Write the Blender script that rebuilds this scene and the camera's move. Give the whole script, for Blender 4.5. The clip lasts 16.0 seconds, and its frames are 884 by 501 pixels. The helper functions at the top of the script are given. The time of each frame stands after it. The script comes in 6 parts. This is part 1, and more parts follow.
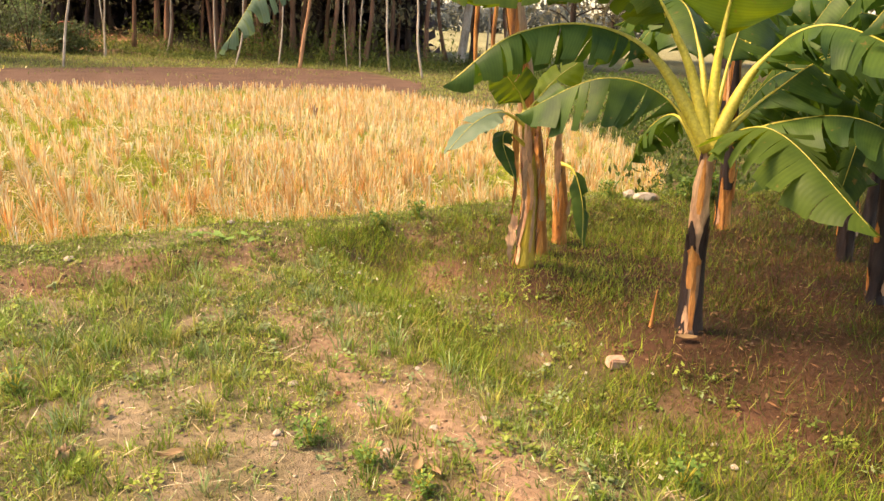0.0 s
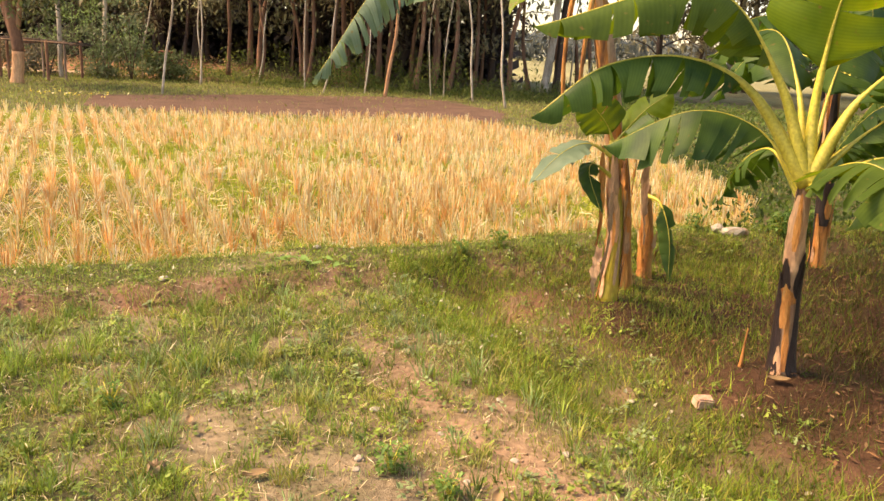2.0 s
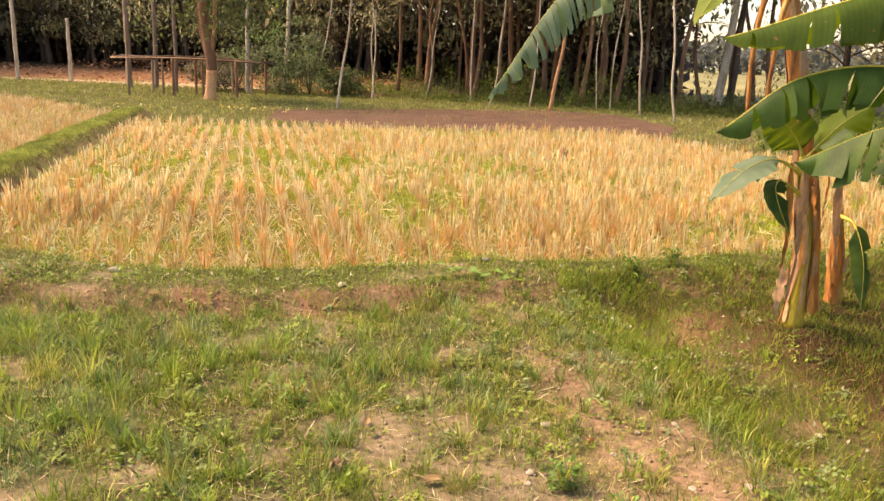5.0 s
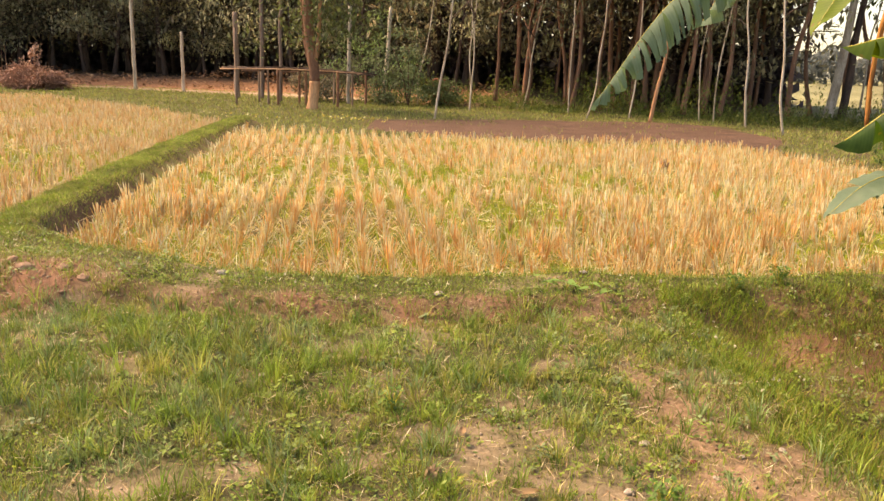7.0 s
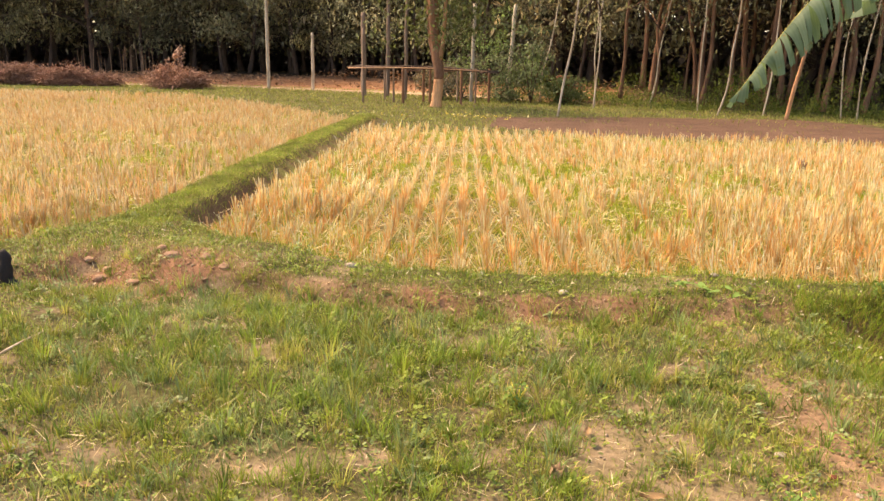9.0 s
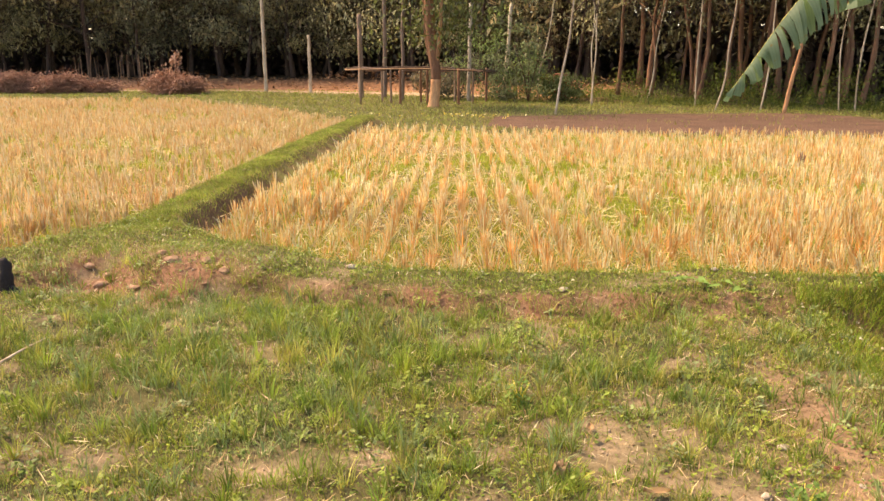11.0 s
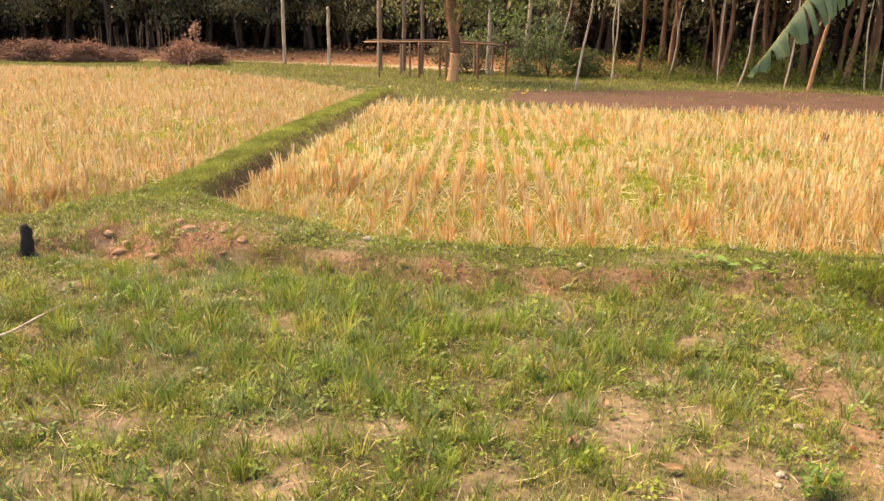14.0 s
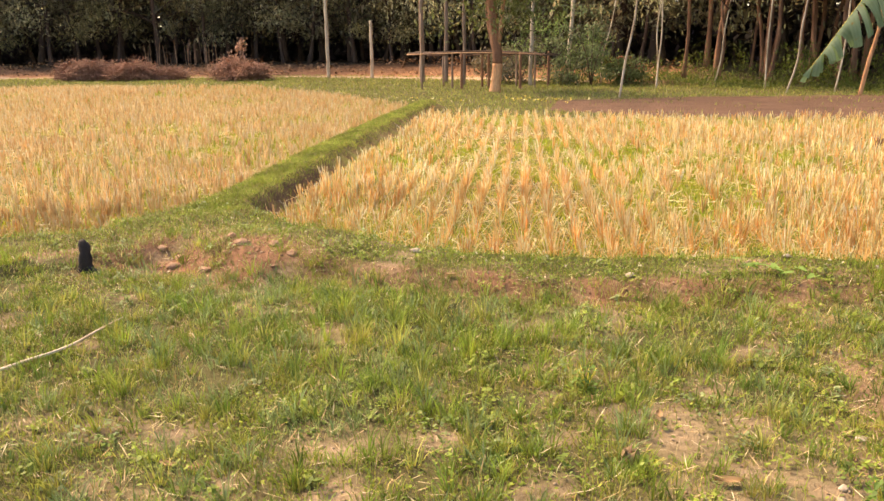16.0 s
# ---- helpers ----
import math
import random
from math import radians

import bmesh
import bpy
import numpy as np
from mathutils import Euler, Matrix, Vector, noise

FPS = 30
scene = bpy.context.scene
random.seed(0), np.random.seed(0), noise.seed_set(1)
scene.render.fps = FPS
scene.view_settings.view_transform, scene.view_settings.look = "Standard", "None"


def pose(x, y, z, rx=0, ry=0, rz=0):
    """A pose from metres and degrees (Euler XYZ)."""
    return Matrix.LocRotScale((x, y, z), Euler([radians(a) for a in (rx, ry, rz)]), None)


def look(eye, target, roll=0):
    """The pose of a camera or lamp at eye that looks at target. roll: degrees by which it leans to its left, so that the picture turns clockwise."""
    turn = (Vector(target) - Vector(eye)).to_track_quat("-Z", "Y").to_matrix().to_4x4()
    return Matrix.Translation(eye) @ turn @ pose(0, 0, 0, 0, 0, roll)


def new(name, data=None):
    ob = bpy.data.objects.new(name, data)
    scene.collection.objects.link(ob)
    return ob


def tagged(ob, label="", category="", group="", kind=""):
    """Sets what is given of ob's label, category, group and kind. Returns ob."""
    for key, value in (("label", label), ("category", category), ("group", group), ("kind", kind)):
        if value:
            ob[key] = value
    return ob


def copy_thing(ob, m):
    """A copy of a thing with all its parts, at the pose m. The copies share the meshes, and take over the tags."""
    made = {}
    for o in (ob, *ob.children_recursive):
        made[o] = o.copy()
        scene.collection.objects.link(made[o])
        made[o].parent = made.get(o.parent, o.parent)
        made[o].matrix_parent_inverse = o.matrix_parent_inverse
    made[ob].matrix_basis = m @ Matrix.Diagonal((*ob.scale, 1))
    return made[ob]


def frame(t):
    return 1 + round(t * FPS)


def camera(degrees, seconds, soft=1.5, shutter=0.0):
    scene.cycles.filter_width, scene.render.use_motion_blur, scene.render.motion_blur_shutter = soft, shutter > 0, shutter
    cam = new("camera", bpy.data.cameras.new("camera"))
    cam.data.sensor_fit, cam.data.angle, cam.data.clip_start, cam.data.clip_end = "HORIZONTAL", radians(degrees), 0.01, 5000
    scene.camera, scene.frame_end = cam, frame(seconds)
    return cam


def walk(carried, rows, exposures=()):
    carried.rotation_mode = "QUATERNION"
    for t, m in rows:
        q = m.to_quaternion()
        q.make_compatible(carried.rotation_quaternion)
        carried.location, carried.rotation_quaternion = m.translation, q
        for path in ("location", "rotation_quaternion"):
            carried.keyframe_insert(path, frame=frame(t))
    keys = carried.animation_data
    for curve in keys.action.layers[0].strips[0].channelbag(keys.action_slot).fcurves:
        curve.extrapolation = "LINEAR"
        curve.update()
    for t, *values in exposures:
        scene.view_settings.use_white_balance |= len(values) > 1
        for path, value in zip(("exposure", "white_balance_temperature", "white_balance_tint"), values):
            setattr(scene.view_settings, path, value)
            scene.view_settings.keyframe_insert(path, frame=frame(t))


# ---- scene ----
cam = camera(57.7, 16.0, soft=1.5)
PATH = [
    (0, (0.013, -0.041, 1.517), (-0.05, 1.884, 0.977), 2.7),
    (0.5, (0.006, -0.038, 1.514), (-0.112, 1.886, 0.982), 2.9),
    (1, (0.006, -0.034, 1.52), (-0.153, 1.891, 1.001), 2.6),
    (1.5, (-0.01, -0.035, 1.52), (-0.216, 1.892, 1.025), 2.7),
    (2, (-0.019, -0.042, 1.524), (-0.279, 1.882, 1.042), 2.8),
    (2.5, (-0.037, -0.048, 1.529), (-0.372, 1.863, 1.043), 3.2),
    (3, (-0.051, -0.049, 1.524), (-0.47, 1.845, 1.038), 3.0),
    (3.5, (-0.06, -0.055, 1.525), (-0.551, 1.821, 1.036), 3.3),
    (4, (-0.068, -0.058, 1.531), (-0.623, 1.801, 1.043), 3.2),
    (4.2, (-0.078, -0.068, 1.53), (-0.645, 1.79, 1.053), 2.9),
    (6.3, (-0.103, -0.07, 1.517), (-0.903, 1.706, 1.064), 1.6),
    (6.5, (-0.108, -0.077, 1.525), (-0.927, 1.692, 1.078), 1.7),
    (7, (-0.121, -0.082, 1.524), (-0.978, 1.668, 1.077), 1.8),
    (7.5, (-0.132, -0.099, 1.521), (-1.049, 1.621, 1.073), 1.9),
    (8, (-0.141, -0.114, 1.531), (-1.146, 1.555, 1.079), 1.6),
    (8.5, (-0.152, -0.123, 1.524), (-1.218, 1.508, 1.071), 1.7),
    (9, (-0.148, -0.126, 1.525), (-1.256, 1.473, 1.065), 1.2),
    (9.2, (-0.146, -0.13, 1.523), (-1.245, 1.475, 1.057), 1.5),
    (11.3, (-0.139, -0.125, 1.522), (-1.252, 1.472, 1.061), -0.1),
    (11.5, (-0.138, -0.122, 1.518), (-1.273, 1.453, 1.035), 0.4),
    (12, (-0.137, -0.122, 1.531), (-1.259, 1.455, 1.026), -0.9),
    (12.5, (-0.145, -0.135, 1.518), (-1.239, 1.465, 1.025), -0.3),
    (13, (-0.149, -0.13, 1.509), (-1.26, 1.455, 1.007), 0.8),
    (13.5, (-0.147, -0.128, 1.502), (-1.28, 1.443, 1.004), 0.8),
    (14, (-0.151, -0.126, 1.508), (-1.284, 1.438, 0.988), 0.8),
    (14.5, (-0.146, -0.125, 1.514), (-1.251, 1.447, 0.958), -0.7),
    (15, (-0.145, -0.125, 1.508), (-1.253, 1.454, 0.98), -0.4),
    (15.5, (-0.156, -0.132, 1.518), (-1.303, 1.427, 1.016), -1.0),
    (16, (-0.166, -0.15, 1.516), (-1.389, 1.353, 1.021), -0.6),
]
EXPOSURE = [(0.0, 1.41, 8350, 20), (2.5, 1.37, 8350, 20), (4.2, 1.32, 8350, 20), (7.0, 1.21, 8350, 20), (8.0, 1.25, 8350, 20), (9.2, 1.34, 8350, 20), (11.3, 1.34, 8350, 20), (14.0, 1.33, 8350, 20), (16.0, 1.37, 8350, 20)]
walk(cam, [(t, look(eye, target, roll)) for t, eye, target, roll in PATH], EXPOSURE)

# ---- sky, sun ----
SUN_ELEV, SUN_AZ = 50.0, 264.0      # azimuth clockwise from +y
world = bpy.data.worlds.new("world")
scene.world = world
world.use_nodes = True
wn = world.node_tree
sky = wn.nodes.new("ShaderNodeTexSky")
sky.sky_type, sky.sun_disc = "NISHITA", False
sky.sun_elevation, sky.sun_rotation = radians(SUN_ELEV), radians(SUN_AZ)
sky.dust_density, sky.air_density = 1.2, 1.1
wn.links.new(sky.outputs[0], wn.nodes["Background"].inputs[0])
wn.nodes["Background"].inputs[1].default_value = 0.135
sun = new("sun", bpy.data.lights.new("sun", "SUN"))
sun.data.energy, sun.data.angle, sun.data.color = 3.7, radians(24), (1.0, 0.82, 0.58)
sa, se = radians(SUN_AZ), radians(SUN_ELEV)
sun.matrix_world = look((0, 0, 0), (-math.sin(sa) * math.cos(se), -math.cos(sa) * math.cos(se), -math.sin(se)))

# ---- small tools ----
rng = np.random.default_rng(7)


def lattice(ix, iy, seed):
    h = np.sin(ix * 127.1 + iy * 311.7 + seed * 74.7) * 43758.5453
    return h - np.floor(h)


def value_noise(x, y, seed=0):
    ix, iy = np.floor(x), np.floor(y)
    fx, fy = x - ix, y - iy
    fx, fy = fx * fx * (3 - 2 * fx), fy * fy * (3 - 2 * fy)
    a, b = lattice(ix, iy, seed), lattice(ix + 1, iy, seed)
    c, d = lattice(ix, iy + 1, seed), lattice(ix + 1, iy + 1, seed)
    return (a * (1 - fx) + b * fx) * (1 - fy) + (c * (1 - fx) + d * fx) * fy


def fbm(x, y, size, seed=0, octaves=4):
    total, amp, norm = 0.0, 1.0, 0.0
    for k in range(octaves):
        total = total + amp * value_noise(x / size * 2 ** k + 17.3 * k, y / size * 2 ** k - 9.1 * k, seed + k)
        norm += amp
        amp *= 0.5
    return total / norm


def smooth(a, b, x):
    t = np.clip((x - a) / (b - a), 0, 1)
    return t * t * (3 - 2 * t)


def to_line(x, y, line):
    """Signed distance to a polyline, left of its direction positive."""
    best = np.full(np.shape(x), 1e9)
    sign = np.ones(np.shape(x))
    for (ax, ay), (bx, by) in zip(line[:-1], line[1:]):
        dx, dy = bx - ax, by - ay
        t = np.clip(((x - ax) * dx + (y - ay) * dy) / (dx * dx + dy * dy), 0, 1)
        d = np.hypot(x - ax - t * dx, y - ay - t * dy)
        s = np.where(dx * (y - ay) - dy * (x - ax) >= 0, 1.0, -1.0)
        near = d < best - 1e-6
        best, sign = np.where(near, d, best), np.where(near, s, sign)
    return best * sign


def inside(x, y, poly):
    hit = np.zeros(np.shape(x), bool)
    for (ax, ay), (bx, by) in zip(poly, poly[1:] + poly[:1]):
        if ay == by:
            continue
        cross = ((ay > y) != (by > y)) & (x < (bx - ax) * (y - ay) / (by - ay) + ax)
        hit ^= cross
    return hit


def mesh_of(name, verts, faces, colours=None, smooth_shade=False, uv=None):
    """A mesh from arrays: verts (n, 3), faces (m, k), a colour for each vertex."""
    verts, faces = np.asarray(verts, np.float32), np.asarray(faces, np.int32)
    m, k = faces.shape
    me = bpy.data.meshes.new(name)
    me.vertices.add(len(verts))
    me.vertices.foreach_set("co", verts.ravel())
    me.loops.add(m * k)
    me.loops.foreach_set("vertex_index", faces.ravel())
    me.polygons.add(m)
    me.polygons.foreach_set("loop_start", np.arange(0, m * k, k, dtype=np.int32))
    me.polygons.foreach_set("loop_total", np.full(m, k, np.int32))
    if smooth_shade:
        me.polygons.foreach_set("use_smooth", np.ones(m, bool))
    if colours is not None:
        col = np.ones((len(verts), 4), np.float32)
        col[:, :3] = colours
        me.attributes.new("tint", "FLOAT_COLOR", "POINT").data.foreach_set("color", col.ravel())
    if uv is not None:
        layer = me.uv_layers.new(name="UVMap")
        layer.data.foreach_set("uv", np.asarray(uv, np.float32)[faces.ravel()].ravel())
    me.update(calc_edges=True)
    return me


def join(pieces):
    """Joins (verts, faces, colours) pieces of one face size into one."""
    vs, fs, cs, n = [], [], [], 0
    for v, f, c in pieces:
        vs.append(v)
        fs.append(np.asarray(f) + n)
        cs.append(np.broadcast_to(c, (len(v), 3)))
        n += len(v)
    return np.concatenate(vs), np.concatenate(fs), np.concatenate(cs)


def thing(name, at, label, category, group="", kind=""):
    ob = new(name)
    ob.location, ob.empty_display_size = at, 0.1
    return tagged(ob, label, category, group, kind)


def part(name, me, material, parent=None, label=""):
    ob = new(name, me)
    if not me.materials:
        me.materials.append(material)
    ob.parent = parent
    return tagged(ob, label)


def tube(points, radii, sides=8, wobble=0.0, seed=0, caps=True):
    """Verts and quad faces of a tube along points (local metres)."""
    pts = np.asarray(points, float)
    r = np.random.default_rng(seed)
    n = len(pts)
    tang = np.gradient(pts, axis=0)
    tang /= np.linalg.norm(tang, axis=1)[:, None]
    ref = np.array([1.0, 0, 0]) if abs(tang[0][0]) < 0.8 else np.array([0, 1.0, 0])
    verts = []
    for p, t, rad in zip(pts, tang, radii):
        a = np.cross(t, ref)
        a /= np.linalg.norm(a)
        b = np.cross(t, a)
        ang = np.arange(sides) * 2 * math.pi / sides
        rr = rad * (1 + wobble * (r.random(sides) - 0.5))
        verts.append(p + np.outer(np.cos(ang) * rr, a) + np.outer(np.sin(ang) * rr, b))
    verts = np.concatenate(verts)
    i, j = np.meshgrid(np.arange(n - 1), np.arange(sides), indexing="ij")
    i, j = i.ravel(), j.ravel()
    k = (j + 1) % sides
    faces = np.stack([i * sides + j, i * sides + k, (i + 1) * sides + k, (i + 1) * sides + j], 1)
    if caps:
        tip = np.array([pts[-1], pts[0]])
        base = len(verts)
        verts = np.concatenate([verts, tip])
        j = np.arange(0, sides, 2)
        top = np.stack([np.full(len(j), base), (n - 1) * sides + j, (n - 1) * sides + (j + 1) % sides, (n - 1) * sides + (j + 2) % sides], 1)
        low = np.stack([np.full(len(j), base + 1), (j + 2) % sides, (j + 1) % sides, j], 1)
        faces = np.concatenate([faces, top, low])
    return verts, faces


def spline(points, n):
    """A smooth curve through the points."""
    p = np.asarray(points, float)
    p = np.concatenate([[2 * p[0] - p[1]], p, [2 * p[-1] - p[-2]]])
    out = []
    for u in np.linspace(0, len(p) - 3 - 1e-6, n):
        k, t = int(u), u - int(u)
        a, b, c, d = p[k:k + 4]
        out.append(0.5 * (2 * b + (c - a) * t + (2 * a - 5 * b + 4 * c - d) * t * t + (3 * b - a - 3 * c + d) * t ** 3))
    return np.array(out)


def blades(x, y, z, height, width, lean, colour, bend=True, away=None):
    """Grass blades: bent ones have three triangles, plain ones a single one."""
    n = len(x)
    az, la = rng.random(n) * 2 * math.pi, rng.random(n) * 2 * math.pi if away is None else away
    wx, wy = np.cos(az) * width / 2, np.sin(az) * width / 2
    lx, ly = np.cos(la) * lean * height, np.sin(la) * lean * height
    h = height * np.sqrt(np.maximum(1 - lean * lean, 0.05))
    base, up = np.stack([x, y, z - 0.004], 1), np.stack([lx, ly, h], 1)
    side = np.stack([wx, wy, np.zeros(n)], 1)
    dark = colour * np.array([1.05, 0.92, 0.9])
    if not bend:
        v = np.stack([base - side, base + side, base + up], 1).reshape(-1, 3)
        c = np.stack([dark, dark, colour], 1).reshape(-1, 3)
        return v, np.arange(n * 3).reshape(n, 3), c
    mid = base + up * np.array([0.35, 0.35, 0.62])
    v = np.stack([base - side, base + side, mid - side * 0.8, mid + side * 0.8, base + up], 1).reshape(-1, 3)
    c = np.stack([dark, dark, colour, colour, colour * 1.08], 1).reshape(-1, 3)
    o = np.arange(n)[:, None] * 5
    f = np.concatenate([o + [0, 1, 3], o + [0, 3, 2], o + [2, 3, 4]])
    return v, f, c


def leaflets(centre, size, colour, upright=0.5, ratio=0.55, r=None):
    """Small pointed leaves, two triangles each, turned at random; upright 0 lies flat."""
    r = r or rng
    n = len(centre)
    az = r.random(n) * 2 * math.pi
    tilt = (r.random(n) - 0.35) * math.pi * upright
    d = np.stack([np.cos(az) * np.cos(tilt), np.sin(az) * np.cos(tilt), np.sin(tilt)], 1)
    s = np.stack([-np.sin(az), np.cos(az), (r.random(n) - 0.5) * 1.2 * upright], 1)
    s /= np.linalg.norm(s, axis=1)[:, None]
    size = np.asarray(size)[:, None] if np.ndim(size) else size
    v = np.stack([centre - d * size / 2, centre + s * size * ratio / 2, centre + d * size / 2, centre - s * size * ratio / 2], 1).reshape(-1, 3)
    o = np.arange(n)[:, None] * 4
    f = np.concatenate([o + [0, 1, 2], o + [0, 2, 3]])
    return v, f, np.repeat(np.broadcast_to(colour, (n, 3)), 4, axis=0)


def shades(n, *colours, spread=0.18):
    """n colours drawn from the given ones, each a little lighter or darker."""
    base = np.array(colours)[rng.integers(0, len(colours), n)]
    return np.clip(base * (1 + spread * rng.standard_normal((n, 1))), 0.004, 0.95)


# ---- materials ----
def material(name):
    m = bpy.data.materials.new(name)
    m.use_nodes = True
    return m, m.node_tree.nodes, m.node_tree.links, m.node_tree.nodes["Principled BSDF"]


def node(nodes, kind, **inputs):
    n = nodes.new(kind)
    for k, v in inputs.items():
        n.inputs[k.replace("_", " ")].default_value = v
    return n


def noise_node(nodes, links, scale, detail=5.0, coords="Object", stretch=(1, 1, 1)):
    tc = nodes.new("ShaderNodeTexCoord")
    mp = nodes.new("ShaderNodeMapping")
    mp.inputs["Scale"].default_value = stretch
    nz = node(nodes, "ShaderNodeTexNoise", Scale=scale, Detail=detail)
    links.new(tc.outputs[coords], mp.inputs[0])
    links.new(mp.outputs[0], nz.inputs["Vector"])
    return nz.outputs[0]


def ramp(nodes, links, fac, *stops):
    r = nodes.new("ShaderNodeValToRGB")
    while len(r.color_ramp.elements) < len(stops):
        r.color_ramp.elements.new(0.5)
    for e, (p, c) in zip(r.color_ramp.elements, stops):
        e.position, e.color = p, (*c, 1)
    links.new(fac, r.inputs[0])
    return r.outputs[0]


def mix(nodes, links, fac, a, b, how="MIX"):
    m = nodes.new("ShaderNodeMix")
    m.data_type, m.blend_type = "RGBA", how
    for socket, value in ((m.inputs[0], fac), (m.inputs[6], a), (m.inputs[7], b)):
        if isinstance(value, (int, float)):
            socket.default_value = value
        elif isinstance(value, tuple):
            socket.default_value = (*value, 1)
        else:
            links.new(value, socket)
    return m.outputs[2]


def bump(nodes, links, height, strength, distance, bsdf):
    b = nodes.new("ShaderNodeBump")
    b.inputs["Strength"].default_value, b.inputs["Distance"].default_value = strength, distance
    links.new(height, b.inputs["Height"])
    links.new(b.outputs[0], bsdf.inputs["Normal"])


def grown(name, rough=0.6, through_light=0.35, coarse=6.0):
    """Leaf or straw that takes its colour from the mesh, lets some light through."""
    m, nodes, links, bsdf = material(name)
    at = nodes.new("ShaderNodeAttribute")
    at.attribute_name = "tint"
    nz = noise_node(nodes, links, coarse, 3.0)
    shade = ramp(nodes, links, nz, (0.25, (0.72, 0.74, 0.7)), (0.75, (1.15, 1.12, 1.05)))
    col = mix(nodes, links, 1.0, at.outputs["Color"], shade, "MULTIPLY")
    info = nodes.new("ShaderNodeObjectInfo")
    tone = ramp(nodes, links, info.outputs["Random"], (0.0, (0.6, 0.58, 0.62)), (0.5, (1.0, 1.0, 1.0)), (1.0, (1.45, 1.32, 1.1)))
    if coarse < 3:
        col = mix(nodes, links, 1.0, col, tone, "MULTIPLY")
    links.new(col, bsdf.inputs["Base Color"])
    bsdf.inputs["Roughness"].default_value = rough
    bsdf.inputs["Specular IOR Level"].default_value = 0.3
    if through_light:
        tr = nodes.new("ShaderNodeBsdfTranslucent")
        links.new(col, tr.inputs["Color"])
        ms = nodes.new("ShaderNodeMixShader")
        ms.inputs[0].default_value = through_light
        links.new(bsdf.outputs[0], ms.inputs[1])
        links.new(tr.outputs[0], ms.inputs[2])
        links.new(ms.outputs[0], nodes["Material Output"].inputs[0])
    return m


def rough_stuff(name, scale, stops, stretch=(1, 1, 1), rough=0.85, relief=0.4, depth=0.01, fine=None):
    """Bark, soil, stone: a noise ramp with a finer grain over it and relief."""
    m, nodes, links, bsdf = material(name)
    nz = noise_node(nodes, links, scale, 6.0, stretch=stretch)
    col = ramp(nodes, links, nz, *stops)
    nf = noise_node(nodes, links, fine or scale * 7, 4.0, stretch=stretch)
    grain = ramp(nodes, links, nf, (0.3, (0.7, 0.68, 0.66)), (0.7, (1.15, 1.15, 1.15)))
    info = nodes.new("ShaderNodeObjectInfo")
    tone = ramp(nodes, links, info.outputs["Random"], (0.0, (0.82, 0.82, 0.82)), (1.0, (1.12, 1.1, 1.06)))
    col = mix(nodes, links, 1.0, mix(nodes, links, 1.0, col, grain, "MULTIPLY"), tone, "MULTIPLY")
    links.new(col, bsdf.inputs["Base Color"])
    bsdf.inputs["Roughness"].default_value = rough
    bump(nodes, links, nf, relief, depth, bsdf)
    return m


GRASS = grown("grass_blades", 0.55, 0.3)
STRAW = grown("rice_straw", 0.6, 0.4)
FOLIAGE = grown("tree_leaves", 0.5, 0.5, coarse=1.2)
DEAD = grown("dead_leaves", 0.8, 0.1)


def ground_material():
    m, nodes, links, bsdf = material("ground_earth")
    at = nodes.new("ShaderNodeAttribute")
    at.attribute_name = "tint"
    big = noise_node(nodes, links, 1.3, 6.0)
    fine = noise_node(nodes, links, 28.0, 6.0)
    grit = noise_node(nodes, links, 140.0, 3.0)
    tone = ramp(nodes, links, big, (0.3, (0.75, 0.75, 0.72)), (0.7, (1.2, 1.18, 1.15)))
    spots = ramp(nodes, links, fine, (0.3, (0.68, 0.66, 0.62)), (0.52, (1.0, 1.0, 1.0)), (0.75, (1.3, 1.27, 1.22)))
    col = mix(nodes, links, 1.0, mix(nodes, links, 1.0, at.outputs["Color"], tone, "MULTIPLY"), spots, "MULTIPLY")
    links.new(col, bsdf.inputs["Base Color"])
    bsdf.inputs["Roughness"].default_value = 0.95
    bsdf.inputs["Specular IOR Level"].default_value = 0.15
    both = nodes.new("ShaderNodeMath")
    both.operation = "ADD"
    links.new(fine, both.inputs[0])
    links.new(grit, both.inputs[1])
    bump(nodes, links, both.outputs[0], 0.6, 0.03, bsdf)
    return m


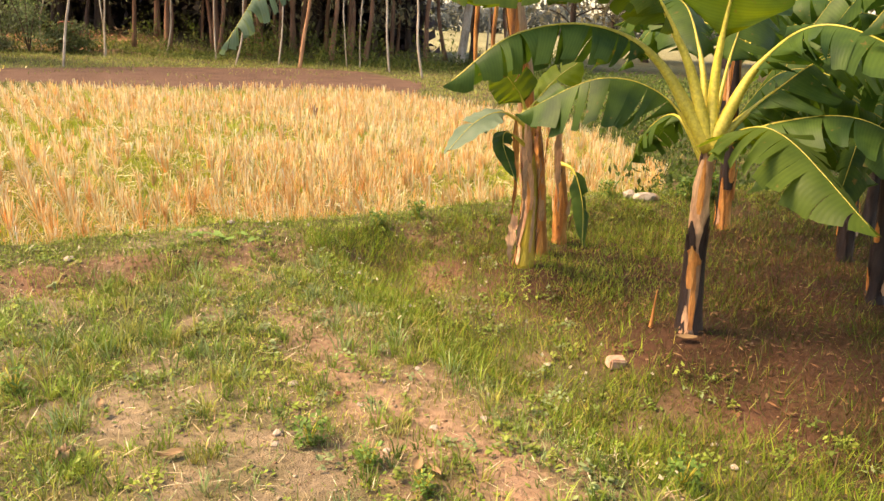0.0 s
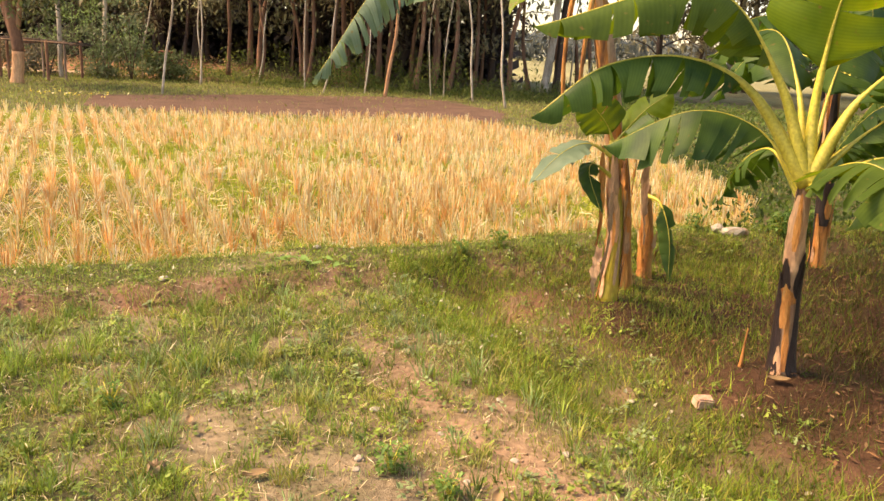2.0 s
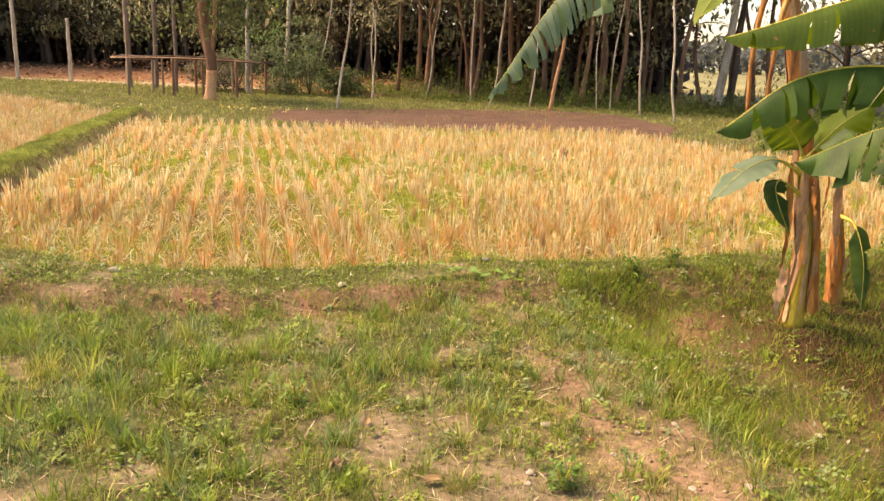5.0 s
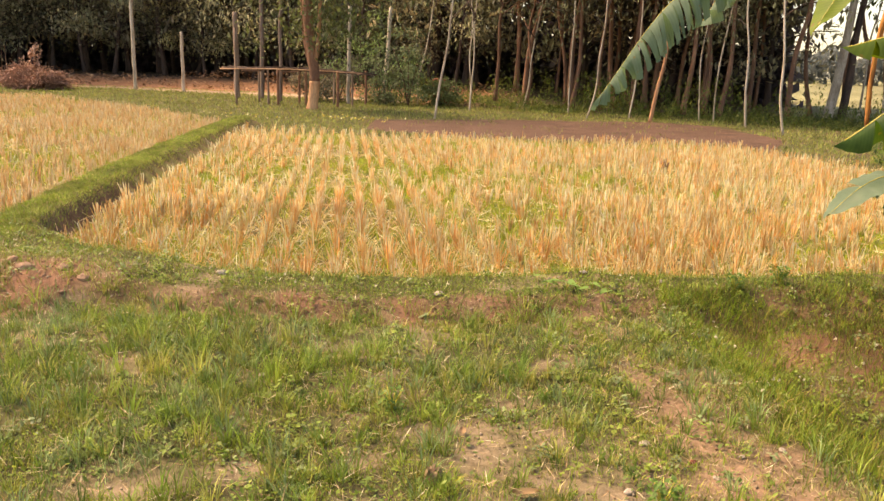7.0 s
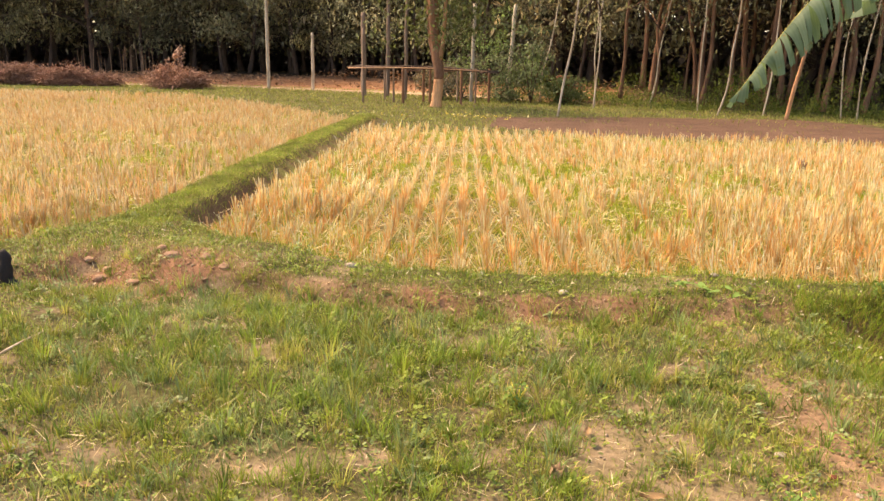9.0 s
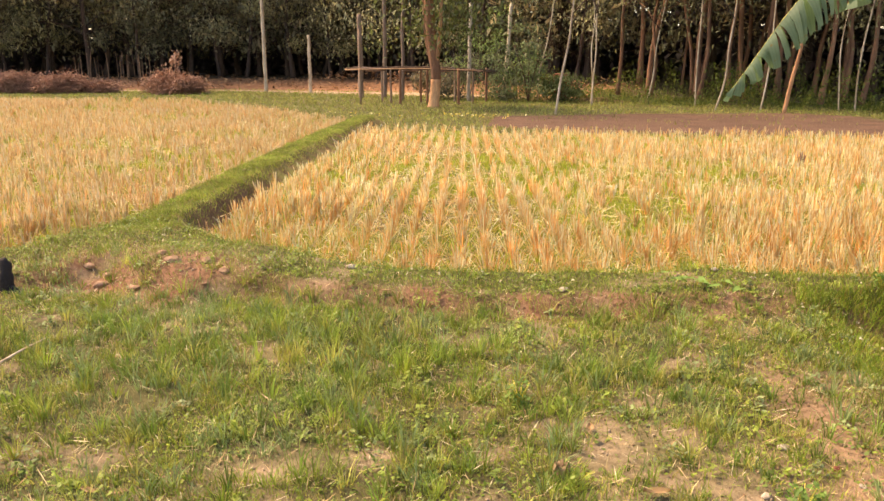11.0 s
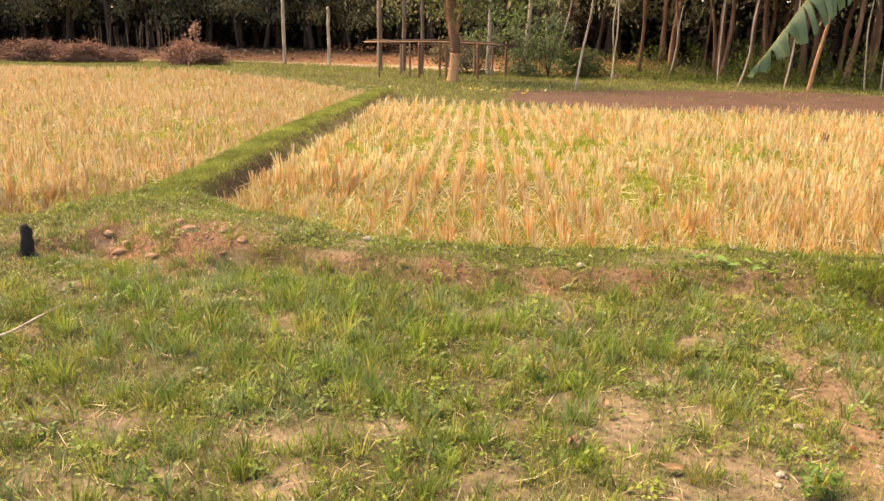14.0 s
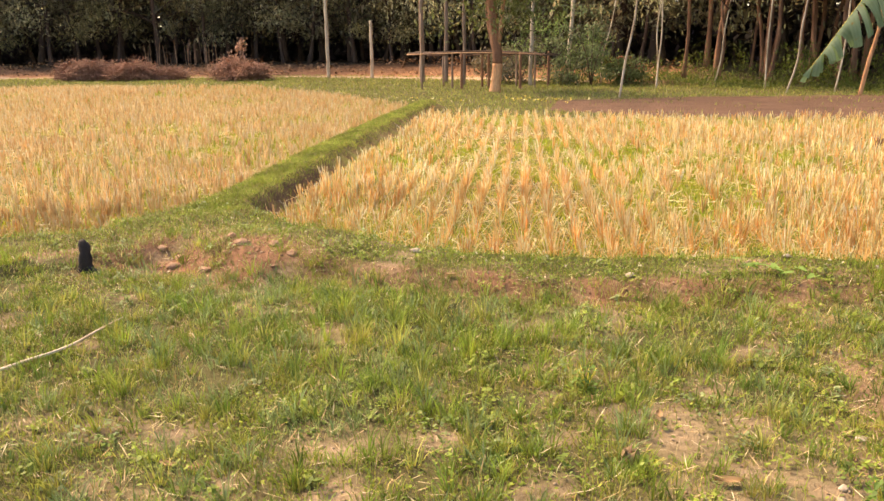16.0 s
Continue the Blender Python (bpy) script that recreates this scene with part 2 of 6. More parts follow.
def banana_blade(name, dark, light, glow, share=0.35):
    """Banana leaf: veins run from the midrib to the edge; light shines through."""
    m, nodes, links, bsdf = material(name)
    uv = nodes.new("ShaderNodeTexCoord")
    wave = node(nodes, "ShaderNodeTexWave", Scale=3.4, Distortion=0.8, Detail=2.0)
    wave.bands_direction = "Y"
    links.new(uv.outputs["UV"], wave.inputs["Vector"])
    patch = noise_node(nodes, links, 5.0, 4.0)
    base = ramp(nodes, links, patch, (0.36, dark), (0.64, light))
    veins = ramp(nodes, links, wave.outputs["Fac"], (0.2, (0.94, 0.95, 0.92)), (0.8, (1.05, 1.04, 1.02)))
    col = mix(nodes, links, 1.0, base, veins, "MULTIPLY")
    spots = noise_node(nodes, links, 22.0, 5.0)
    dry = ramp(nodes, links, spots, (0.66, (0, 0, 0)), (0.74, (1, 1, 1)))
    col = mix(nodes, links, dry, col, (0.22, 0.15, 0.05))
    links.new(col, bsdf.inputs["Base Color"])
    bsdf.inputs["Roughness"].default_value = 0.5
    bsdf.inputs["Specular IOR Level"].default_value = 0.22
    bump(nodes, links, wave.outputs["Fac"], 0.14, 0.003, bsdf)
    tr = nodes.new("ShaderNodeBsdfTranslucent")
    links.new(mix(nodes, links, 1.0, col, glow, "MULTIPLY"), tr.inputs["Color"])
    ms = nodes.new("ShaderNodeMixShader")
    ms.inputs[0].default_value = share
    links.new(bsdf.outputs[0], ms.inputs[1])
    links.new(tr.outputs[0], ms.inputs[2])
    links.new(ms.outputs[0], nodes["Material Output"].inputs[0])
    return m


BLADE_DARK = banana_blade("banana_leaf_dark", (0.028, 0.07, 0.02), (0.08, 0.15, 0.03), (1.9, 1.75, 0.6), 0.4)
BLADE_LIGHT = banana_blade("banana_leaf_light", (0.11, 0.18, 0.02), (0.18, 0.26, 0.03), (2.2, 1.8, 0.45), 0.5)
BLADE_PALE = banana_blade("banana_leaf_pale", (0.12, 0.18, 0.12), (0.19, 0.26, 0.18), (1.3, 1.4, 0.9))
BLADE_MID = banana_blade("banana_leaf_mid", (0.055, 0.1, 0.016), (0.095, 0.155, 0.026), (2.0, 1.7, 0.45), 0.45)
PETIOLE = rough_stuff("banana_petiole", 9, [(0.3, (0.54, 0.47, 0.06)), (0.7, (0.68, 0.58, 0.1))], rough=0.45, relief=0.15)
STEM_DRY = rough_stuff("banana_dry_sheath", 6, [(0.3, (0.15, 0.06, 0.03)), (0.46, (0.56, 0.22, 0.055)), (0.6, (0.7, 0.32, 0.09)), (0.75, (0.75, 0.48, 0.22))], stretch=(3, 3, 0.5), rough=0.7, relief=0.6)
# blackened rotten sheath; also serves as painted shade on the back plants' stems
STEM_DARK = rough_stuff("banana_rotten_and_shade_sheath", 5, [(0.3, (0.012, 0.008, 0.01)), (0.6, (0.035, 0.018, 0.016)), (0.8, (0.14, 0.07, 0.04))], stretch=(3, 3, 0.5), rough=0.55, relief=0.6)
STEM_GREEN = rough_stuff("banana_green_sheath", 5, [(0.3, (0.3, 0.26, 0.03)), (0.55, (0.52, 0.4, 0.05)), (0.75, (0.55, 0.28, 0.06))], stretch=(3, 3, 0.5), rough=0.5, relief=0.3)
STEM_PINK = rough_stuff("banana_fresh_sheath", 5, [(0.3, (0.46, 0.23, 0.13)), (0.6, (0.68, 0.42, 0.25)), (0.8, (0.26, 0.13, 0.08))], stretch=(3, 3, 0.6), rough=0.5, relief=0.3)
PALE_BARK = rough_stuff("pale_bark", 3, [(0.3, (0.3, 0.22, 0.15)), (0.5, (0.55, 0.46, 0.36)), (0.8, (0.68, 0.6, 0.5))], stretch=(2, 2, 0.5), relief=0.3)
TAN_BARK = rough_stuff("tan_bark", 3, [(0.3, (0.3, 0.15, 0.08)), (0.55, (0.55, 0.29, 0.15)), (0.8, (0.65, 0.43, 0.26))], stretch=(2, 2, 0.4), relief=0.5)
BROWN_BARK = rough_stuff("brown_bark", 4, [(0.3, (0.035, 0.022, 0.018)), (0.6, (0.095, 0.058, 0.042)), (0.8, (0.15, 0.09, 0.065))], stretch=(2, 2, 0.4), relief=0.8, depth=0.02)
RUST_BARK = rough_stuff("rusty_bark", 4, [(0.3, (0.14, 0.065, 0.038)), (0.6, (0.27, 0.135, 0.08)), (0.8, (0.36, 0.2, 0.12))], stretch=(2, 2, 0.4), relief=0.6)
WOOD_POST = rough_stuff("weathered_post", 5, [(0.3, (0.17, 0.11, 0.08)), (0.6, (0.3, 0.21, 0.16)), (0.8, (0.42, 0.33, 0.26))], stretch=(3, 3, 0.4), relief=0.5)
BAMBOO = rough_stuff("bamboo_pole", 6, [(0.3, (0.3, 0.16, 0.1)), (0.6, (0.44, 0.27, 0.17)), (0.8, (0.52, 0.38, 0.25))], relief=0.3)
TWIG = rough_stuff("dry_twigs", 8, [(0.3, (0.2, 0.105, 0.075)), (0.7, (0.38, 0.22, 0.16))], relief=0.3)
STONE = rough_stuff("pale_stone", 20, [(0.3, (0.3, 0.25, 0.2)), (0.7, (0.52, 0.46, 0.38))], relief=0.5, depth=0.004)
BRICK = rough_stuff("broken_brick", 25, [(0.3, (0.38, 0.2, 0.13)), (0.6, (0.5, 0.34, 0.25)), (0.8, (0.55, 0.47, 0.38))], relief=0.6, depth=0.004)
CLAY = rough_stuff("dry_clay", 14, [(0.3, (0.27, 0.15, 0.09)), (0.7, (0.44, 0.28, 0.18))], relief=0.7, depth=0.008)
CHAR = rough_stuff("charred_wood", 12, [(0.3, (0.008, 0.006, 0.007)), (0.8, (0.03, 0.02, 0.022))], relief=0.7)
RED_CLAY = rough_stuff("red_brick_wall", 6, [(0.3, (0.12, 0.035, 0.02)), (0.7, (0.3, 0.09, 0.04))], relief=0.5)

# ---- the plan ----
BANK = [(-12.0, -9.0), (-8.22, -1.55), (-7.18, 0.94), (-6.68, 2.29), (-6.36, 2.97), (-6.58, 3.63), (-6.70, 4.29), (-6.15, 4.33), (-5.05, 3.97), (-3.88, 4.11), (-3.07, 4.42), (-2.32, 4.93), (-1.66, 5.52), (-1.00, 5.89), (-0.12, 6.54), (0.37, 6.96), (1.29, 7.46), (3.44, 8.50), (8.36, 10.41)]
BUND = [(-6.23, 3.90), (-7.07, 5.09), (-8.66, 7.52), (-10.69, 10.72), (-13.42, 15.13), (-14.41, 16.81)]
EDGE = [(5.2, -6.0), (2.6, -1.2), (1.34, 1.05), (0.66, 2.39), (-0.01, 3.38), (-0.36, 3.94), (-0.77, 4.63), (-1.10, 5.34), (-1.27, 5.70)]
FIELD = [(-8.22, -1.55), (-7.18, 0.94), (-6.68, 2.29), (-6.36, 2.97), (-6.58, 3.63), (-6.70, 4.29), (-6.15, 4.33), (-5.05, 3.97), (-3.88, 4.11), (-3.07, 4.42), (-2.32, 4.93), (-1.66, 5.52), (-1.00, 5.89), (-0.12, 6.54), (0.37, 6.96), (1.29, 7.46), (1.95, 8.10), (2.35, 9.60), (2.2, 12.4), (1.4, 15.17), (0.63, 16.34), (-1.19, 18.00), (-2.96, 19.41), (-5.10, 18.27), (-7.33, 17.06), (-9.34, 16.09), (-11.17, 15.76), (-12.70, 15.07), (-15.74, 16.97), (-21.02, 19.40), (-27.38, 21.28), (-34.99, 17.07), (-41.28, 10.59), (-33.01, -7.53)]
SOIL = [(-13.08, 21.55), (-11.26, 17.84), (-8.21, 17.60), (-5.40, 18.97), (-3.18, 20.25), (-1.46, 19.58), (-1.49, 22.79), (-3.53, 27.57), (-6.17, 28.17), (-10.17, 24.81)]
TRACK = [(-61.02, 12.95), (-49.02, 21.95), (-43.80, 25.59), (-36.18, 30.88), (-27.02, 31.64), (-20.17, 31.90)]
FIELD_Z = -0.15


def from_bank(x, y):
    """Distance from the bank's field-side edge, positive over the fields."""
    d = np.abs(to_line(x, y, BANK))
    return np.where(inside(x, y, BANK + [(400.0, 160.0), (400.0, 900.0), (-900.0, 900.0), (-900.0, -40.0), (-40.0, -40.0)]), d, -d)


def height(x, y):
    """The ground's height: lawn, bank, field, bund, hollow, mounds."""
    x, y = np.asarray(x, float), np.asarray(y, float)
    s = from_bank(x, y)
    wob = (fbm(x, y, 0.5, 3) - 0.5) * 0.14
    lip = 0.09 + 0.05 * np.exp(-((x + 4.8) / 0.7) ** 2) - 0.045 * smooth(-2.0, -0.8, x)      # the bank stands higher where it was dug
    z = lip * smooth(-0.78, -0.52, s + wob + 0.25 * (1 - smooth(-4.6, -3.8, x))) - (lip - FIELD_Z) * smooth(0.0, 0.3, s + wob * 0.7)
    e = to_line(x, y, EDGE)
    z = z - (0.105 * smooth(0.03, 0.4, -e + wob * 0.6) + 0.075 * np.exp(-((e + 0.52 + wob) / 0.26) ** 2)) * (1 - smooth(-0.7, -0.3, s))
    b = np.abs(to_line(x, y, BUND)) + wob * 0.8
    z = np.where(s > -0.4, np.maximum(z, FIELD_Z + 0.23 * (1 - smooth(0.18, 0.42, b))), z)
    for mx, my, r, h in ((1.26, 4.19, 0.34, 0.07), (0.42, 5.19, 0.42, 0.09), (0.67, 5.96, 0.3, 0.05), (2.16, 6.65, 0.4, 0.06), (-4.92, 3.25, 0.45, 0.05)):
        z = z + h * np.exp(-((x - mx) ** 2 + (y - my) ** 2) / (r * r))
    z = z - 0.06 * np.exp(-((x + 5.09) ** 2 + (y - 2.94) ** 2) / 0.09) - 0.05 * np.exp(-((x + 0.13) ** 2 + (y - 5.10) ** 2) / 0.05)
    z = z + 0.55 * smooth(2.4, 10.0, to_line(x, y, TRACK)) * (1 - smooth(-17.0, -12.0, x)) * (y > 5)
    near = np.exp(-(x * x + y * y) / 400)
    z = z + ((fbm(x, y, 0.35, 11) - 0.5) * 0.045 + (fbm(x, y, 1.6, 5) - 0.5) * 0.05) * near
    return z + (fbm(x, y, 9.0, 8) - 0.5) * 0.12 * (1 - np.exp(-((x * x + y * y) / 500) ** 2))


def in_field(x, y):
    s, b = from_bank(x, y), np.abs(to_line(x, y, BUND))
    return inside(x, y, FIELD) & (s > 0.22) & (b > 0.42)


WORN = ((-0.72, 3.70, 0.2), (-0.42, 3.31, 0.26), (-0.18, 3.22, 0.2), (0.03, 2.74, 0.25), (0.20, 2.50, 0.25), (-0.47, 2.44, 0.32), (-0.81, 3.03, 0.15), (-1.34, 3.20, 0.1), (-1.02, 2.50, 0.22),
        (-0.80, 2.42, 0.34), (-2.30, 1.77, 0.17), (-2.32, 2.35, 0.1), (-2.00, 2.06, 0.12), (-2.02, 1.54, 0.16), (-1.45, 1.97, 0.15), (-2.89, 1.45, 0.14), (-3.24, 1.32, 0.17), (-2.47, 3.56, 0.14),
        (-2.41, 1.37, 0.17), (-1.27, 2.65, 0.17), (-1.07, 3.00, 0.16), (-0.71, 2.63, 0.3))
DUG = ((-3.67, 3.52, 0.2), (-2.99, 3.78, 0.22), (-2.00, 4.36, 0.2), (-4.57, 3.24, 0.42), (-5.30, 3.01, 0.48), (-2.40, 4.1, 0.16), (0.42, 5.01, 0.3), (-0.15, 5.30, 0.24), (1.22, 4.08, 0.34), (0.93, 3.9, 0.2),
       (1.84, 3.85, 0.45), (2.28, 5.21, 0.6), (1.40, 3.25, 0.3), (1.44, 5.54, 0.35))


def bare(x, y):
    """How bare the earth is, 0 to 1: worn patches, the trodden edge, the scarp, digs."""
    s, e = from_bank(x, y), to_line(x, y, EDGE)
    fine = smooth(0.36, 0.6, fbm(x, y, 0.13, 53, 3))     # breaks the patches up
    p = smooth(0.57, 0.7, fbm(x, y, 0.34, 21)) * 0.75 * (0.3 + 0.7 * fine)
    p = np.maximum(p, (1 - smooth(0.08, 0.3, np.abs(e - 0.36 + (fbm(x, y, 0.4, 31) - 0.5) * 0.35))) * (0.55 + 0.45 * fine) * smooth(0.26, 0.42, fbm(x, y, 0.3, 33)) * (1 - smooth(3.6, 4.4, y)))
    p = np.maximum(p, (1 - smooth(0.06, 0.2, np.abs(s + 0.68 + (fbm(x, y, 0.3, 43) - 0.5) * 0.3))) * smooth(0.5, 0.62, fbm(x, y, 0.5, 41)) * (1 - smooth(-0.8, 0.2, x)) * (0.9 - 0.55 * smooth(-4.0, -3.2, x)))
    for mx, my, r in WORN + DUG:
        p = np.maximum(p, 1.0 * np.exp(-((x - mx) ** 2 + (y - my) ** 2) / (r * r)) * (0.45 + 0.55 * fine))
    return np.clip(p, 0, 1)


def axis(*runs):
    return np.unique(np.round(np.concatenate([np.arange(a, b, step) for a, b, step in runs]), 4))


def build_ground():
    far = 9 * 1.35 ** np.arange(17)
    xs = np.unique(np.concatenate([axis((-7.8, 4.4, 0.055), (-44.0, -7.8, 0.3), (4.4, 12.0, 0.25)), far + 3, -far - 36]))
    ys = np.unique(np.concatenate([axis((0.6, 8.4, 0.055), (8.4, 34.0, 0.24), (-6.0, 0.6, 0.3)), far + 26, -far]))
    gx, gy = np.meshgrid(xs, ys)
    x, y = gx.ravel(), gy.ravel()
    z = height(x, y)
    nx, ny = len(xs), len(ys)
    i, j = np.meshgrid(np.arange(nx - 1), np.arange(ny - 1))
    a = (j * nx + i).ravel()
    faces = np.stack([a, a + 1, a + nx + 1, a + nx], 1)
    n = len(x)

    def lay(col, colour, mask):
        return col + (np.array(colour) - col) * mask[:, None]
    col = np.tile(np.array([0.1, 0.095, 0.042]), (n, 1))
    col = lay(col, (0.29, 0.22, 0.15), bare(x, y) * (0.6 + 0.7 * fbm(x, y, 0.2, 55)) * (0.25 + 0.75 * (x > -7.5) * (y > 0.6)))
    e = to_line(x, y, EDGE)
    col = lay(col, (0.15, 0.085, 0.05), bare(x, y) * smooth(0.2, 0.6, -e))
    col = lay(col, (0.32, 0.2, 0.13), bare(x, y) * (1 - smooth(0.25, 0.6, np.abs(e - 0.34))) * 0.8)
    s = from_bank(x, y)
    dig = np.zeros(n)
    for mx, my, r in DUG:
        dig = np.maximum(dig, np.exp(-((x - mx) ** 2 + (y - my) ** 2) / (r * r)))
    col = lay(col, (0.23, 0.125, 0.08), np.clip(dig * 1.3, 0, 1) * smooth(0.3, 0.5, fbm(x, y, 0.25, 57)))
    col = lay(col, (0.2, 0.115, 0.07), (1 - smooth(0.07, 0.2, np.abs(s + 0.66))) * 0.55 * (1 - smooth(-0.8, 0.2, x)))
    # reddish-brown earth under the bananas, with their shade painted in by darkening it
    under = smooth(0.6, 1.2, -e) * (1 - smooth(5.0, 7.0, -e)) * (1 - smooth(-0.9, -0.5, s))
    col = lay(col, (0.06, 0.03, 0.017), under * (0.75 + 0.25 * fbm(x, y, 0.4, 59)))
    f = in_field(x, y)
    col = lay(col, (0.17, 0.14, 0.06), f * 1.0)
    col = lay(col, (0.17, 0.2, 0.05), f * smooth(0.36, 0.56, fbm(x, y, 0.9, 65)) * 0.8)
    b = to_line(x, y, BUND)
    col = lay(col, (0.15, 0.095, 0.06), (from_bank(x, y) > -0.1) * (1 - smooth(0.06, 0.15, np.abs(b + 0.34))))
    col = lay(col, (0.135, 0.08, 0.062), inside(x + (fbm(x, y, 1.5, 71) - 0.5) * 1.2, y + (fbm(x, y, 1.5, 72) - 0.5) * 1.2, SOIL) * 0.92)
    t = np.abs(to_line(x, y, TRACK) - 1.3)
    col = lay(col, (0.46, 0.34, 0.25), (1 - smooth(1.2, 2.2, t)) * 0.9)
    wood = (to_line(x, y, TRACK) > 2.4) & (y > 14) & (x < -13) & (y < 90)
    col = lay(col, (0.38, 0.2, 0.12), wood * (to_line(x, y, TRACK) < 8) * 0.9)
    # behind the litter band the earth is painted dark for the wood's interior shade
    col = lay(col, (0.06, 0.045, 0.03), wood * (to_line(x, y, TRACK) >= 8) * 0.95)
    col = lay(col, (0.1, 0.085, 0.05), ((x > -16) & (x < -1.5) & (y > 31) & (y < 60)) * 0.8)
    col = lay(col, (0.3, 0.29, 0.15), ((y > 62) | ((x > -3.0) & (y > 40))) * (0.55 + 0.45 * smooth(0.4, 0.6, fbm(x, y, 14, 75))))
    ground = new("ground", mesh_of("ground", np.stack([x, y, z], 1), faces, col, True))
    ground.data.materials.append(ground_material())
    tagged(ground, "uneven earth of lawn, field bank and rice field", "ground", kind="structure")


build_ground()
# ---- rice field ----
ROW = np.array([-0.546, 0.837])      # the way the rows run
ACROSS = np.array([0.837, 0.546])


def spread(n, x0, x1, y0, y1):
    return x0 + rng.random(n) * (x1 - x0), y0 + rng.random(n) * (y1 - y0)


def build_stubble():
    step = 0.228
    u, v = np.meshgrid(np.arange(-44, 34, step), np.arange(-22, 48, step * 0.86))
    u, v = u.ravel(), v.ravel()
    u = u + rng.normal(0, 0.01, len(u))
    v = v + rng.normal(0, 0.035, len(v))
    x, y = u * ACROSS[0] + v * ROW[0], u * ACROSS[1] + v * ROW[1]
    lush = smooth(0.5, 0.66, fbm(x, y, 1.8, 61))
    keep = in_field(x, y) & (rng.random(len(x)) > 0.07 + 0.45 * lush) & (y > 0.5 - 0.2 * (x + 6)) & (x > -40)
    x, y = x[keep], y[keep]
    d = np.hypot(x, y)
    dens = smooth(0.3, 0.5, fbm(x, y, 0.9, 81))
    count = np.where(d < 10, 27, np.where(d < 17, 15, 10))
    count = np.maximum((count * (0.55 + 0.45 * dens) * rng.uniform(0.5, 1.35, len(x))).astype(int), 3)
    tip_a, tip_l = rng.random(len(x)) * 2 * math.pi, np.abs(rng.normal(0, 0.13, len(x))) * np.where(d > 8.5, 0.5, 1.0)   # each clump's own lean
    k = np.repeat(np.arange(len(x)), count)
    n = len(k)
    tall = (0.13 + 0.09 * rng.random(len(x)) + 0.1 * fbm(x, y, 2.2, 83))[k]
    a, r = rng.random(n) * 2 * math.pi, np.abs(rng.normal(0, 1, n)) * np.where(d[k] < 7.8, 0.021, 0.014) * (0.7 + 0.6 * rng.random(len(x)))[k]
    sx, sy = x[k] + np.cos(a) * r, y[k] + np.sin(a) * r
    sz = height(sx, sy) - 0.01
    h = tall * (0.6 + 0.5 * rng.random(n))
    lean = np.abs(rng.normal(0.05, 0.16, n)) + 3.0 * r
    wild = rng.random(n) < np.where(d[k] < 8.5, 0.3, 0.06)
    lean = np.where(wild, 0.6 + 0.9 * rng.random(n), lean)
    b = a + rng.normal(0, 0.7, n)
    h = np.where(wild, h * 1.25, h)
    tx, ty = sx + np.cos(b) * h * np.sin(lean) + np.cos(tip_a[k]) * h * tip_l[k], sy + np.sin(b) * h * np.sin(lean) + np.sin(tip_a[k]) * h * tip_l[k]
    tz = sz + h * np.cos(np.minimum(lean, 1.45))
    w = 0.0025 + 0.00016 * d[k]
    col = shades(n, (0.88, 0.71, 0.42), (0.9, 0.78, 0.52), (0.84, 0.6, 0.3), (0.92, 0.84, 0.64), (0.78, 0.46, 0.2), spread=0.1)
    col = col * (0.86 + 0.26 * rng.random((len(x), 1)))[k] * np.where(rng.random((len(x), 1)) < 0.2, np.array([0.97, 0.82, 0.68]), 1.0)[k]
    col = np.clip(col * 1.06, 0.01, 0.93)
    old = (to_line(sx, sy, BUND) > 0)[:, None]
    col = np.where(old, (0.65 * col + np.array([0.27, 0.19, 0.125])) * 0.86, col)
    # three-sided stalks
    ang = np.array([0, 2.1, 4.2])[None, :] + rng.random((n, 1)) * 6
    ox, oy = np.cos(ang) * w[:, None], np.sin(ang) * w[:, None]
    low = np.stack([sx[:, None] + ox, sy[:, None] + oy, np.repeat(sz[:, None], 3, 1)], 2)
    top = np.stack([tx[:, None] + ox * 0.8, ty[:, None] + oy * 0.8, np.repeat(tz[:, None], 3, 1)], 2)
    near = d[k] < 9
    vs, fs, cs = [], [], []
    o = 0
    for mask, faces in ((near, [[0, 1, 4, 3], [1, 2, 5, 4], [2, 0, 3, 5]]), (~near, [[0, 1, 4, 3], [1, 2, 5, 4]])):
        m = mask.sum()
        vs.append(np.concatenate([low[mask], top[mask]], 1).reshape(-1, 3))
        fs.append((np.arange(m)[:, None, None] * 6 + np.array(faces)[None]).reshape(-1, 4) + o)
        c = np.repeat(col[mask][:, None], 6, 1)
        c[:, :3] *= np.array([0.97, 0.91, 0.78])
        cs.append(c.reshape(-1, 3))
        o += m * 6
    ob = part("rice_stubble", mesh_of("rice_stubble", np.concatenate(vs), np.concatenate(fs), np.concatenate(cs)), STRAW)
    tagged(ob, "dry golden rice stubble standing in rows on the field", "stubble", kind="stuff")
    # fallen straw between the rows
    x, y = spread(100000, -22, 4.0, 2.0, 22)
    keep = in_field(x, y) & (rng.random(len(x)) < np.exp(-np.hypot(x, y) / 12) * 2 * (0.35 + 1.2 * smooth(0.4, 0.62, fbm(x, y, 0.7, 87))) * (1 + 0.8 * (from_bank(x, y) < 1.6)))
    x, y = x[keep], y[keep]
    n = len(x)
    z = height(x, y) + 0.006 + rng.random(n) ** 1.5 * 0.09
    az, ln = rng.random(n) * 2 * math.pi, 0.06 + 0.16 * rng.random(n)
    dx, dy, dz = np.cos(az) * ln / 2, np.sin(az) * ln / 2, rng.normal(0, 0.04, n)
    w = 0.0024 + 0.0002 * np.hypot(x, y)
